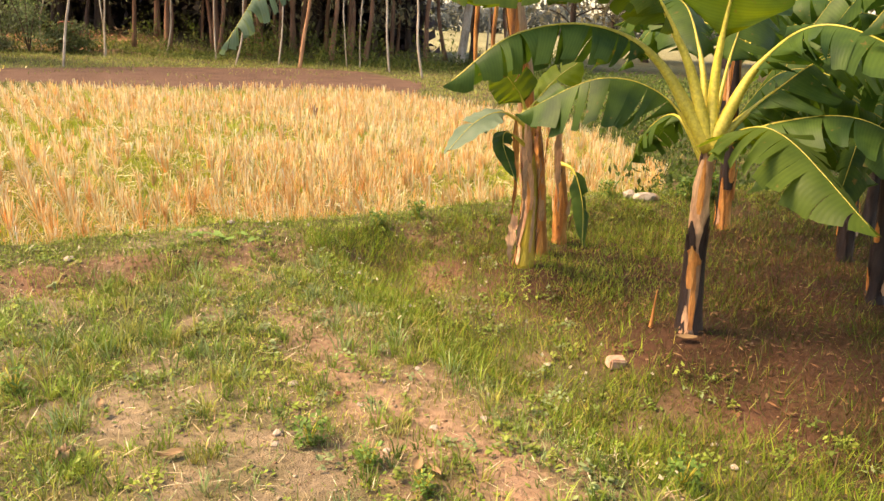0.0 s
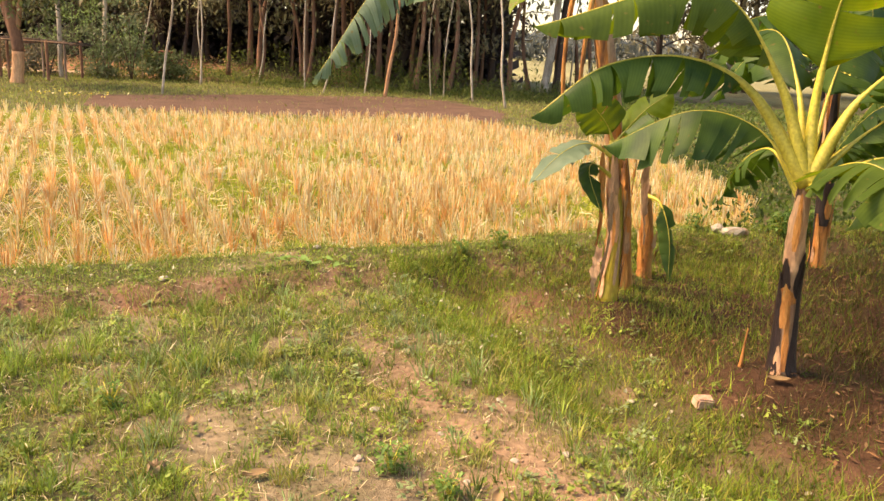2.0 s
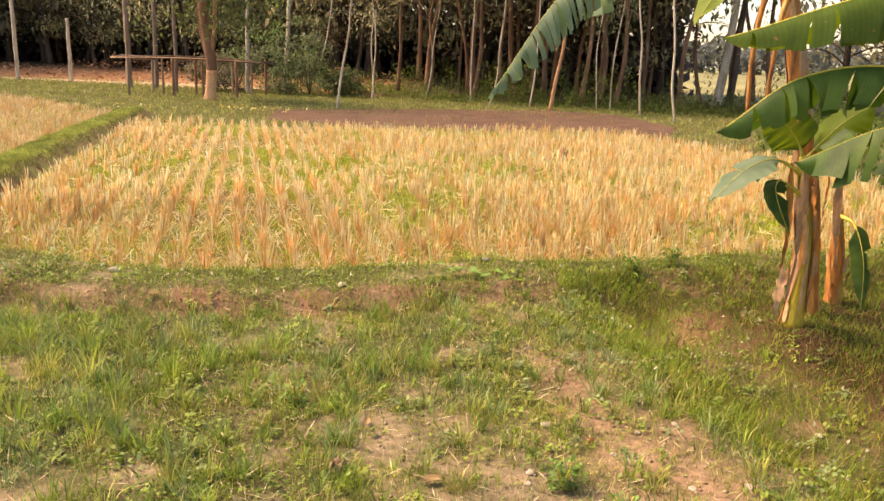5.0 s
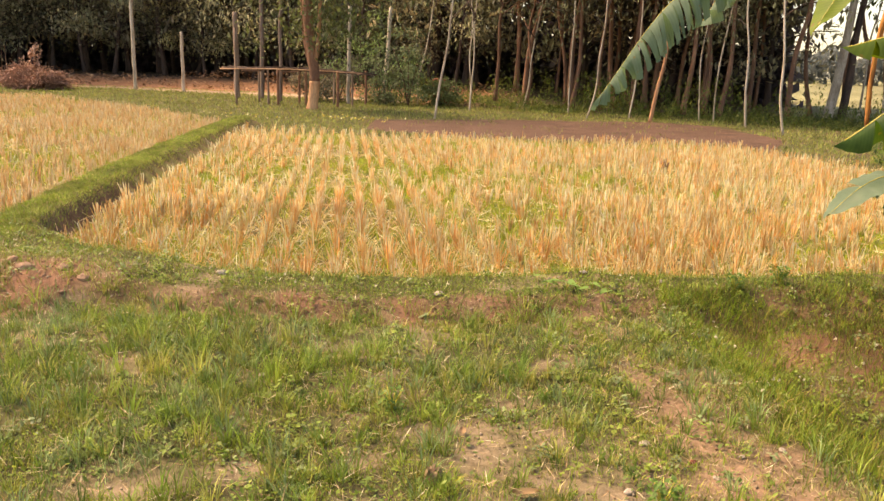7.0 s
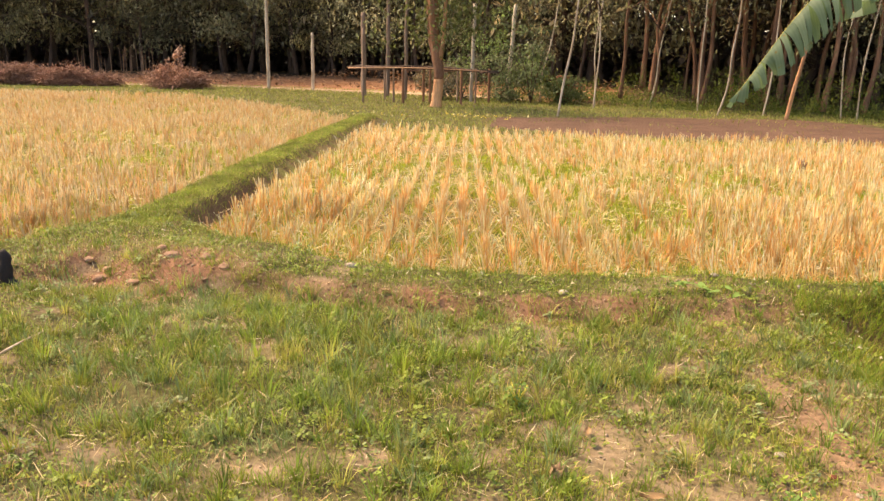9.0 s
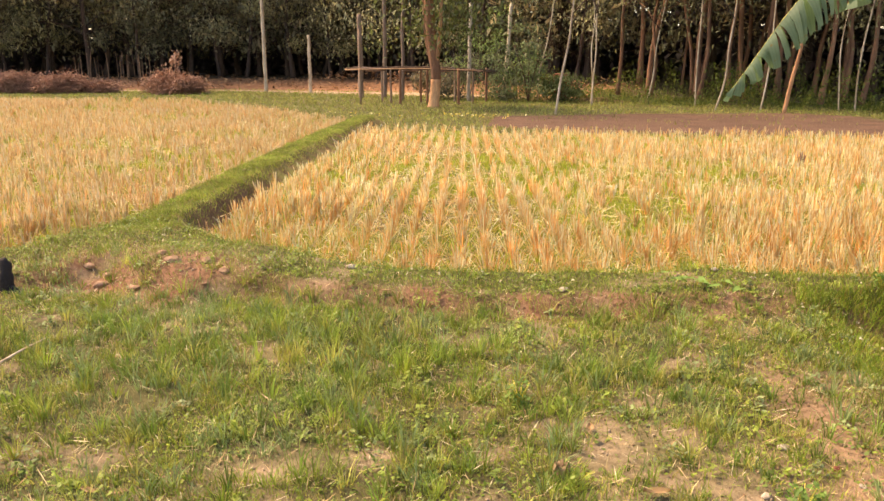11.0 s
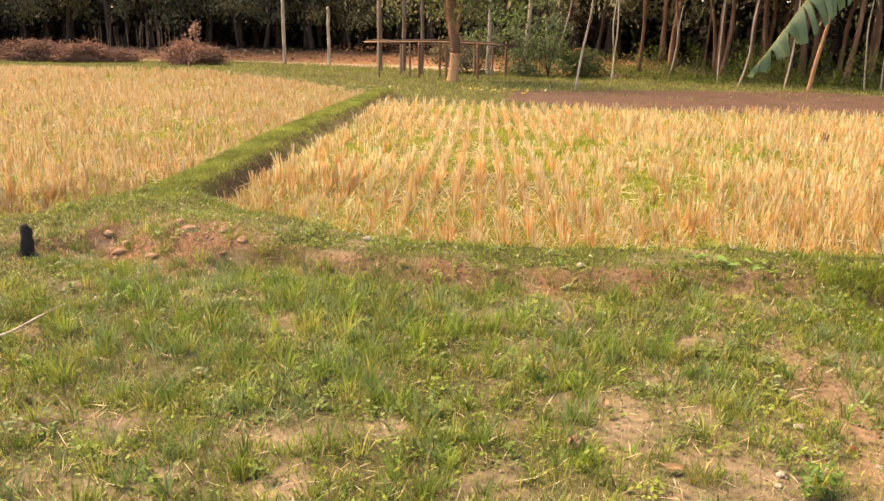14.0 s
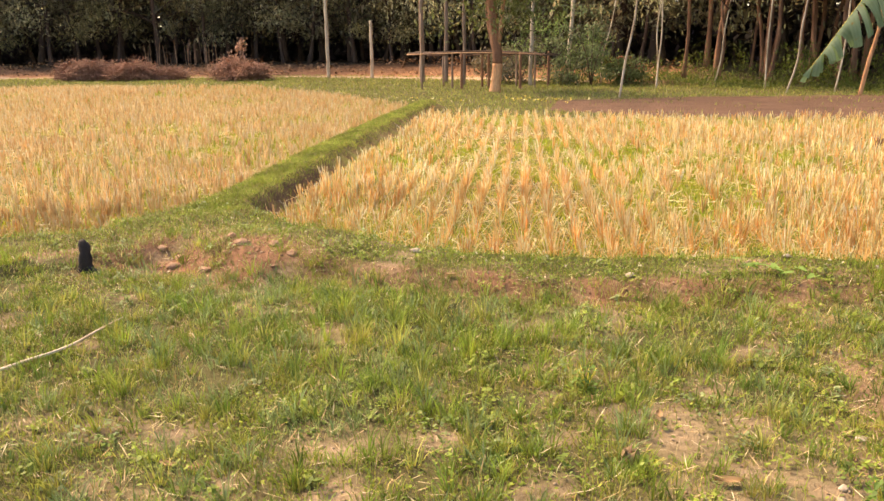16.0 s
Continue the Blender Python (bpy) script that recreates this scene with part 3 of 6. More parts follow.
    v = np.stack([np.stack([x - dx - dy * w / ln, y - dy + dx * w / ln, z - dz], 1), np.stack([x - dx + dy * w / ln, y - dy - dx * w / ln, z - dz + w], 1),
                  np.stack([x + dx + dy * w / ln, y + dy - dx * w / ln, z + dz + w], 1), np.stack([x + dx - dy * w / ln, y + dy + dx * w / ln, z + dz], 1)], 1).reshape(-1, 3)
    c = np.repeat(shades(n, (0.8, 0.64, 0.38), (0.68, 0.48, 0.26), (0.88, 0.78, 0.56), (0.6, 0.42, 0.2)), 4, 0)
    ob = part("fallen_straw", mesh_of("fallen_straw", v, np.arange(n * 4).reshape(n, 4), c), STRAW)
    tagged(ob, "loose pale straw lying among the rice stubble", "straw", kind="stuff")
    # green growth between the rows
    x, y = spread(900000, -38, 4.0, 1.0, 24)
    d = np.hypot(x, y)
    lush = (1.0 * smooth(0.42, 0.68, fbm(x, y, 1.8, 61)) + 0.4) * (0.3 + 1.1 * smooth(0.4, 0.6, fbm(x, y, 0.5, 63)))
    lush = lush * np.where(to_line(x, y, BUND) > 0, 0.8 + 0.9 * (to_line(x, y, BUND) < 2.5), 1.2) + 0.6 * (from_bank(x, y) < 1.6) * smooth(0.4, 0.6, fbm(x, y, 0.9, 67))
    keep = in_field(x, y) & (rng.random(len(x)) < lush * np.clip(8 / d, 0, 1))
    x, y, d = x[keep], y[keep], d[keep]
    n = len(x)
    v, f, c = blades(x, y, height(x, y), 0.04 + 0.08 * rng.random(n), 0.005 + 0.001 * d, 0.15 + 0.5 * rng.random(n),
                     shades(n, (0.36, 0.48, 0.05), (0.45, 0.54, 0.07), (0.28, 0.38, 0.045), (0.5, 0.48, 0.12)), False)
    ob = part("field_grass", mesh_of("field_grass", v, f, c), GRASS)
    tagged(ob, "bright green seedlings and grass between the stubble rows", "grass", kind="stuff")


build_stubble()


# ---- grass ----
def sward(name, label, x, y, h0, h1, w, greens, bend=True, lean=0.75, away=None):
    """Uneven grass of the given heights."""
    n = len(x)
    d = np.hypot(x, y)
    tuft = fbm(x, y, 0.16, 91, 2)
    hh = (h0 + (h1 - h0) * rng.random(n) ** 1.6) * (0.55 + 0.9 * tuft)
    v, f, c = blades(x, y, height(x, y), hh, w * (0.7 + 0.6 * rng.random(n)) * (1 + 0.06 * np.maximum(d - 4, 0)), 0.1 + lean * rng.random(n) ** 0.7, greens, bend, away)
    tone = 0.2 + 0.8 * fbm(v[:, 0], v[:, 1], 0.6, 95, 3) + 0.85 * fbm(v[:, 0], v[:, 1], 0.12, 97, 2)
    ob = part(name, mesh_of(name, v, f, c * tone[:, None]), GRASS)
    return tagged(ob, label, "grass", kind="stuff")


def cover(x, y):
    """Where the lawn's grass grows thick, 0 to 1."""
    return smooth(0.24, 0.46, fbm(x, y, 0.32, 101)) * (1 - bare(x, y))


def build_grass():
    # lawn: short turf
    x, y = spread(430000, -6.8, 2.2, 0.5, 6.8)
    s, e = from_bank(x, y), to_line(x, y, EDGE)
    keep = (s < -0.7 + 0.1 * rng.standard_normal(len(x))) & (e > -0.05) & (rng.random(len(x)) < 0.04 + 0.8 * cover(x, y)) & (np.hypot(x, y) > 1.5)
    x, y = x[keep], y[keep]
    n = len(x)
    dry = rng.random(n) < 0.1 + 0.3 * smooth(0.48, 0.62, fbm(x, y, 0.3, 106))
    col = shades(n, (0.22, 0.3, 0.045), (0.28, 0.35, 0.055), (0.15, 0.22, 0.035), (0.36, 0.37, 0.08))
    cool = fbm(x, y, 0.4, 104) > 0.55
    col[cool] = shades(cool.sum(), (0.17, 0.26, 0.08), (0.24, 0.33, 0.12), (0.33, 0.4, 0.18))
    col[dry] = shades(dry.sum(), (0.46, 0.36, 0.17), (0.55, 0.46, 0.26))
    sward("lawn_grass", "short patchy green lawn grass on worn earth", x, y, 0.02, 0.065, 0.0042, col, lean=0.88)
    # thinner grass all round
    x, y = spread(170000, -16, 9, -9, 3)
    keep = (from_bank(x, y) < -0.4) & ((np.hypot(x, y) <= 1.6) | (y < 0.55) | (x < -6.7) | (x > 2.2)) & (rng.random(len(x)) < 1 - 0.8 * bare(x, y))
    x, y = x[keep], y[keep]
    sward("outer_grass", "short green grass round the lawn", x, y, 0.03, 0.09, 0.012, shades(len(x), (0.2, 0.255, 0.05), (0.26, 0.315, 0.06), (0.14, 0.19, 0.045)), False)
    # dry bits lying in the lawn
    x, y = spread(11000, -6.3, 1.2, 0.9, 5.4)
    keep = (from_bank(x, y) < -0.2) & (to_line(x, y, EDGE) > -0.3)
    x, y = x[keep], y[keep]
    n = len(x)
    v, f, c = leaflets(np.stack([x, y, height(x, y) + 0.015 + 0.025 * rng.random(n)], 1), 0.03 + 0.08 * rng.random(n) ** 2, shades(n, (0.52, 0.43, 0.26), (0.44, 0.33, 0.19), (0.6, 0.53, 0.38), (0.36, 0.24, 0.13)), 0.25, 0.042)
    tagged(part("dry_grass", mesh_of("dry_grass", v, f, c), DEAD), "dry pale grass stalks lying in the lawn", "dry grass", kind="stuff")
    # taller tufts, their blades leaning outwards
    m = 3700
    cx, cy = spread(m, -6.4, 1.0, 0.9, 5.4)
    thick = np.exp(-((cx + 2.7) ** 2 + (cy - 2.75) ** 2) / 1.3)       # the lawn's longest grass
    tall = (0.55 + 0.75 * rng.random(m)) * (0.6 + 0.8 * fbm(cx, cy, 0.8, 111)) * (1 + 0.45 * thick)
    k = np.repeat(np.arange(m), 21)
    q, away = np.abs(rng.normal(0, 0.026, len(k))), rng.random(len(k)) * 2 * math.pi
    x, y = cx[k] + np.cos(away) * q, cy[k] + np.sin(away) * q
    keep = (from_bank(x, y) < -0.66) & (to_line(x, y, EDGE) > 0.0) & (rng.random(m) < 0.08 + 0.3 * thick + 0.8 * cover(cx, cy))[k] & (np.hypot(x, y) > 1.45)
    x, y, k, away = x[keep], y[keep], k[keep], away[keep]
    hue = shades(m, (0.2, 0.3, 0.05), (0.28, 0.38, 0.065), (0.15, 0.25, 0.045), (0.24, 0.34, 0.14), (0.38, 0.4, 0.1))
    n = len(x)
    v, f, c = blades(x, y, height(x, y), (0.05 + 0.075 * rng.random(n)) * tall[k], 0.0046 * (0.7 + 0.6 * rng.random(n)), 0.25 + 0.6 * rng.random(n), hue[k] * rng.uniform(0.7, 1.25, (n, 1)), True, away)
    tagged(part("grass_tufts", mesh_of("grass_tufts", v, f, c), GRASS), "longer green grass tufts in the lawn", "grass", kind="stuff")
    # creeping leaves on the lawn and the bank
    x, y = spread(250000, -6.9, 4.2, 0.5, 9.0)
    s, e = from_bank(x, y), to_line(x, y, EDGE)
    bank = (s > -0.5) & (s < 0.22)
    p = np.where(bank, 0.85, (1 - bare(x, y)) * smooth(0.42, 0.58, fbm(x, y, 0.45, 121)) * 0.95)
    keep = (s < 0.22) & ((e > -0.1) | bank) & (rng.random(len(x)) < p) & (np.hypot(x, y) > 1.5)
    x, y, bank = x[keep], y[keep], bank[keep]
    n = len(x)
    z = height(x, y) + 0.004 + 0.03 * rng.random(n) ** 1.5 * np.where(bank, 1.8, 1.0)
    col = shades(n, (0.16, 0.245, 0.033), (0.215, 0.295, 0.038), (0.27, 0.33, 0.045), (0.11, 0.175, 0.028))
    v, f, c = leaflets(np.stack([x, y, z], 1), 0.009 + 0.018 * rng.random(n) ** 2, col, 0.5, 0.6)
    ob = part("creeping_weeds", mesh_of("creeping_weeds", v, f, c), GRASS)
    tagged(ob, "small-leaved creeping weeds over lawn and bank", "weeds", kind="stuff")
    # leafy weed clumps
    cx, cy = spread(1500, -6.6, 3.6, 0.8, 8.0)
    s = from_bank(cx, cy)
    keep = (s < 0.15) & (fbm(cx, cy, 0.8, 171) > 0.36) & ((to_line(cx, cy, EDGE) > -1.2) | (s > -0.7)) & (np.hypot(cx, cy) > 1.6)
    cx, cy = cx[keep], cy[keep]
    k = np.repeat(np.arange(len(cx)), 26)
    wide = (0.025 + 0.05 * rng.random(len(cx)))[k]
    q = np.abs(rng.normal(0, 1, len(k)))
    a = rng.random(len(k)) * 2 * math.pi
    x, y = cx[k] + np.cos(a) * q * wide, cy[k] + np.sin(a) * q * wide
    z = height(x, y) + 0.008 + (0.02 + 0.055 * rng.random(len(cx)))[k] * np.exp(-q * q) * rng.random(len(k)) ** 0.6
    col = (shades(len(cx), (0.22, 0.3, 0.055), (0.27, 0.34, 0.065), (0.17, 0.25, 0.055), (0.24, 0.31, 0.14))[k]) * rng.uniform(0.75, 1.2, (len(k), 1))
    v, f, c = leaflets(np.stack([x, y, z], 1), 0.014 + 0.018 * rng.random(len(k)), col, 0.45, 0.62)
    tagged(part("leafy_weeds", mesh_of("leafy_weeds", v, f, c), GRASS), "bright green small-leaved weed clumps in the lawn", "weeds", kind="stuff")
    # bank, bund
    x, y = spread(380000, -8.0, 4.2, 0.0, 9.2)
    s = from_bank(x, y)
    keep = (s > -0.84) & (s < 0.24) & (rng.random(len(x)) < (1.0 - 0.95 * bare(x, y)) * np.where(s > -0.5, 1.0, 0.3 + 0.7 * smooth(0.36, 0.5, fbm(x, y, 0.2, 133))))
    x, y = x[keep], y[keep]
    dull = (x < -4.2) & (rng.random(len(x)) < 0.4)
    green = shades(len(x), (0.15, 0.24, 0.035), (0.19, 0.29, 0.04), (0.25, 0.34, 0.05), (0.33, 0.3, 0.11))
    green[dull] = shades(dull.sum(), (0.36, 0.31, 0.13), (0.28, 0.26, 0.1))
    sward("bank_grass", "low dense green grass on the earth bank", x, y, 0.022, 0.065, 0.0042, green)
    line = np.array(BUND)
    run = np.concatenate([[0], np.cumsum(np.hypot(*np.diff(line, axis=0).T))])
    t = rng.random(52000) ** 1.35 * run[-1]
    off = rng.normal(0, 0.17, len(t))
    x, y = np.interp(t, run, line[:, 0]) + off * ACROSS[0], np.interp(t, run, line[:, 1]) + off * ACROSS[1]
    keep = (off > -0.25 + 0.1 * (rng.random(len(t)) < 0.2)) & (off < 0.36) & (y > 3.3)
    x, y = x[keep], y[keep]
    sward("bund_grass", "short green grass on the low field bund", x, y, 0.02, 0.06, 0.006, shades(len(x), (0.26, 0.36, 0.065), (0.32, 0.42, 0.08), (0.2, 0.28, 0.05), (0.4, 0.36, 0.14)), False)
    # hollow and the ground under the bananas
    x, y = spread(400000, -1.4, 4.4, 0.8, 8.8)
    s, e = from_bank(x, y), to_line(x, y, EDGE)
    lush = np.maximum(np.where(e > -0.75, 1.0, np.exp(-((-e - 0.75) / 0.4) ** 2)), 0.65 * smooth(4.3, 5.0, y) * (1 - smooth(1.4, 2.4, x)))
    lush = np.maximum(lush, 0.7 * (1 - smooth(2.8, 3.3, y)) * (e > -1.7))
    p = (0.5 + 0.5 * lush) * (1 - 0.9 * bare(x, y)) * (0.45 + 0.55 * smooth(0.35, 0.6, fbm(x, y, 0.5, 131)))
    keep = (s < -0.3) & (e < 0.05) & (rng.random(len(x)) < p) & (np.hypot(x, y) > 1.5)
    x, y, lush = x[keep], y[keep], lush[keep]
    n = len(x)
    col = shades(n, (0.16, 0.27, 0.028), (0.22, 0.34, 0.036), (0.11, 0.19, 0.022), (0.3, 0.3, 0.06))
    # away from the lush strip, blade colours are darkened to carry the bananas' shade
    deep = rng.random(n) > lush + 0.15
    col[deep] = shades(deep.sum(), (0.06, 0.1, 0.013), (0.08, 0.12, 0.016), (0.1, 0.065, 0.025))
    dry = rng.random(n) < 0.06 + 0.2 * (1 - lush)
    col[dry] = shades(dry.sum(), (0.2, 0.13, 0.06), (0.16, 0.09, 0.045))
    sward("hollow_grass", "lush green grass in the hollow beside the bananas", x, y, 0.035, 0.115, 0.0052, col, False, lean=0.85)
    # pale seed heads over the bank and the hollow
    x, y = spread(420, -5.5, 1.4, 2.0, 7.2)
    keep = ((from_bank(x, y) > -0.55) & (from_bank(x, y) < 0.1)) | ((to_line(x, y, EDGE) < 0.15) & (to_line(x, y, EDGE) > -1.1))
    x, y = x[keep], y[keep]
    n, tall = len(x), 0.06 + 0.06 * rng.random(keep.sum())
    z = height(x, y)
    v, f, c = blades(x, y, z, tall, np.full(n, 0.0025), np.full(n, 0.05), shades(n, (0.4, 0.38, 0.14)), False)
    tips = v.reshape(n, 3, 3)[:, 2]
    v2, f2, c2 = leaflets(np.concatenate([tips + rng.normal(0, 0.003, (n, 3)) for _ in range(4)]), 0.014 + 0.008 * rng.random(4 * n), shades(4 * n, (0.62, 0.56, 0.42), (0.5, 0.46, 0.34)), 0.8, 0.6)
    v, f, c = join([(v, f, c), (v2, f2, c2)])
    tagged(part("seed_heads", mesh_of("seed_heads", v, f, c), GRASS), "small pale seed heads above the bank grass", "seed heads", kind="stuff")
    # litter under the bananas
    x, y = spread(9000, 0.0, 5.0, 2.5, 8.8)
    keep = (from_bank(x, y) < -0.3) & (rng.random(len(x)) < smooth(0.7, 1.6, -to_line(x, y, EDGE)))
    x, y = x[keep], y[keep]
    n = len(x)
    v, f, c = leaflets(np.stack([x, y, height(x, y) + 0.008 + 0.02 * rng.random(n)], 1), 0.015 + 0.05 * rng.random(n) ** 2, shades(n, (0.14, 0.065, 0.035), (0.2, 0.1, 0.05), (0.09, 0.045, 0.03), (0.28, 0.17, 0.09)), 0.15, 0.3)
    ob = part("leaf_litter", mesh_of("leaf_litter", v, f, c), DEAD)
    tagged(ob, "brown dry leaf litter under the banana plants", "leaf litter", kind="stuff")
    # beyond the fields
    x, y = spread(230000, -50, 12, 11, 36)
    p = np.clip(22 / np.hypot(x, y), 0, 1)
    t = np.abs(to_line(x, y, TRACK) - 1.3)
    keep = ~inside(x, y, FIELD) & (~inside(x, y, SOIL) | (rng.random(len(x)) < 0.1 * smooth(0.5, 0.62, fbm(x, y, 1.6, 137)))) & (to_line(x, y, TRACK) < 3.0) & (t > 0.85) & (rng.random(len(x)) < p * 0.9) & (from_bank(x, y) > 0.3)
    x, y = x[keep], y[keep]
    sward("verge_grass", "rough green grass beyond the rice field", x, y, 0.05, 0.15, 0.011, shades(len(x), (0.25, 0.32, 0.08), (0.3, 0.36, 0.09), (0.36, 0.34, 0.12), (0.2, 0.26, 0.065)), False)


build_grass()


# ---- banana plants ----
def banana_leaf(parent, points, width, face=(0, 0, 1), start=0.3, fold=0.5, tears=9, light=False, seed=0, curl=0.5, thick=1.0, gap=0.16, full=False, hang=0.0):
    """A banana leaf along a midrib through the points; face: the upper side's way; fold: how far the halves hang; tears: slits in each half."""
    r = np.random.default_rng(seed)
    mid = spline(points, 43)
    n = len(mid)
    tang = np.gradient(mid, axis=0)
    tang /= np.linalg.norm(tang, axis=1)[:, None]
    face = np.asarray(face, float)
    run = np.linspace(0, 1, n)
    size = (0.019 - 0.009 * np.minimum(run / start, 1)) * thick * np.where(run < start, 1, 0.3 + 0.7 * np.exp(-(run - start) * 9)) * (1 - 0.6 * run)
    rib = part("midrib", mesh_of("midrib", *tube(mid, size, 6), smooth_shade=True), PETIOLE, parent, "yellow-green leaf stalk")
    k0 = int(start * (n - 1))
    run_len = float(np.linalg.norm(np.diff(mid[k0:], axis=0), axis=1).sum())
    vs, fs, uvs, o = [], [], [], 0
    for side in (-1, 1):
        cuts = np.sort(np.concatenate([[0, 1], np.clip((np.arange(1, tears + 1) + r.uniform(-0.35, 0.35, tears)) / (tears + 1), 0.02, 0.98)]))
        for a, b in zip(cuts[:-1], cuts[1:]):
            m = max(3, int((b - a) * 26) + 2)
            droop, slip = r.normal(0, 0.2), r.normal(0, 0.025)
            deep = 0.98 if full else r.uniform(0.35, 0.98)
            for v in np.linspace(a, b, m):
                f = (k0 + v * (n - 1 - k0))
                k = min(int(f), n - 2)
                p = mid[k] + (mid[k + 1] - mid[k]) * (f - k)
                t = tang[k]
                bi = np.cross(t, face)
                bi /= np.linalg.norm(bi)
                nor = np.cross(bi, t)
                w = width / 2 * min(1.0, (v / 0.16) ** 0.6 if v < 0.16 else 1.0) * (1 - max(0, (v - 0.45) / 0.55) ** 2.4) ** 0.8
                pull = ((a + b) / 2 - v) / max(b - a, 1e-3)
                for u in np.linspace(0, 1, 6):
                    ang = fold * (0.55 + curl * u) + droop * max(0, u - 1 + deep) / deep * 0.9
                    ripple = 0.02 * width * math.sin(v * 40 + side) * u
                    q = p + side * bi * (w * u * math.cos(ang)) - nor * (w * u * math.sin(ang) - ripple)
                    q = q + t * (pull * (b - a) * run_len * gap * max(0, u - 1 + deep) + slip * u + 0.1 * width * u * u) - np.array((0, 0, hang * w * u * u))
                    vs.append(q)
                    uvs.append((u, v * 6))
            i, j = np.meshgrid(np.arange(m - 1), np.arange(5), indexing="ij")
            c = (o + i * 6 + j).ravel()
            fs.append(np.stack([c, c + 1, c + 7, c + 6], 1))
            o += m * 6
    me = mesh_of("blade", np.array(vs), np.concatenate(fs), smooth_shade=True, uv=np.array(uvs))
    part("blade", me, {0: BLADE_DARK, 1: BLADE_LIGHT, 2: BLADE_PALE, 3: BLADE_MID}[int(light)], rib, ("dark green torn leaf blade", "yellow-green torn leaf blade", "pale green shredded leaf blade", "fresh green leaf blade")[int(light)])
    return rib


def sheath(parent, path, radii, a0, a1, u0, u1, mat, seed=0, lift=0.006):
    """A strip of dry leaf sheath clasping part of a stem."""
    r = np.random.default_rng(seed)
    path = np.asarray(path)
    n, k = 12, 7
    vs = []
    for i, u in enumerate(np.linspace(u0, u1, n)):
        f = u * (len(path) - 1)
        q = int(min(f, len(path) - 2))
        p = path[q] + (path[q + 1] - path[q]) * (f - q)
        rad = radii[q] + (radii[q + 1] - radii[q]) * (f - q) + lift + (0.012 + 1.5 * max(0, lift - 0.008)) * (i / n) ** 3
        half = (a1 - a0) / 2 * (1 - 0.85 * (i / (n - 1)) ** 2) * min(1.0, 0.45 + i / 4 if u0 > 0.02 else 1.0) * (0.85 + 0.3 * r.random())
        for ang in np.linspace((a0 + a1) / 2 - half, (a0 + a1) / 2 + half, k):
            rr = rad * (1 + 0.05 * r.random())
            vs.append(p + np.array([math.cos(ang) * rr, math.sin(ang) * rr, 0]))
    i, j = np.meshgrid(np.arange(n - 1), np.arange(k - 1), indexing="ij")
    c = (i * k + j).ravel()
    part("sheath", mesh_of("sheath", np.array(vs), np.stack([c, c + 1, c + k + 1, c + k], 1), smooth_shade=True), mat, parent)


def banana_stem(parent, points, r0, r1, mat, seed=0, strips=(), label=""):
    path = spline(points, 30)
    radii = np.linspace(r0, r1, 30) * (1 + 0.06 * np.sin(np.linspace(0, 9, 30) + seed))
    radii[:3] *= [1.16, 1.1, 1.04]
    stem = part("stem", mesh_of("stem", *tube(path, radii, 14, 0.09, seed), smooth_shade=True), mat, parent, label)
    for k, (a0, a1, u0, u1, m) in enumerate(strips):
        sheath(stem, path, radii, radians(a0), radians(a1), u0, u1, m, seed * 10 + k)
    r = np.random.default_rng(seed + 77)
    for k in range(2 if seed == 1 else 9):
        a, u = r.uniform(140, 360), r.uniform(0.02, 0.72)
        sheath(stem, path, radii, radians(a), radians(a + r.uniform(18, 50)), u, min(0.97, u + r.uniform(0.12, 0.3)), (STEM_DRY, STEM_DRY, STEM_PINK, STEM_PINK if seed in (2, 3, 4) else STEM_DARK)[int(r.integers(0, 4))], seed * 10 + 40 + k, r.uniform(0.008, 0.022))
    return stem


def rel(at, *pts):
    return [np.array(p) - np.array(at) for p in pts]


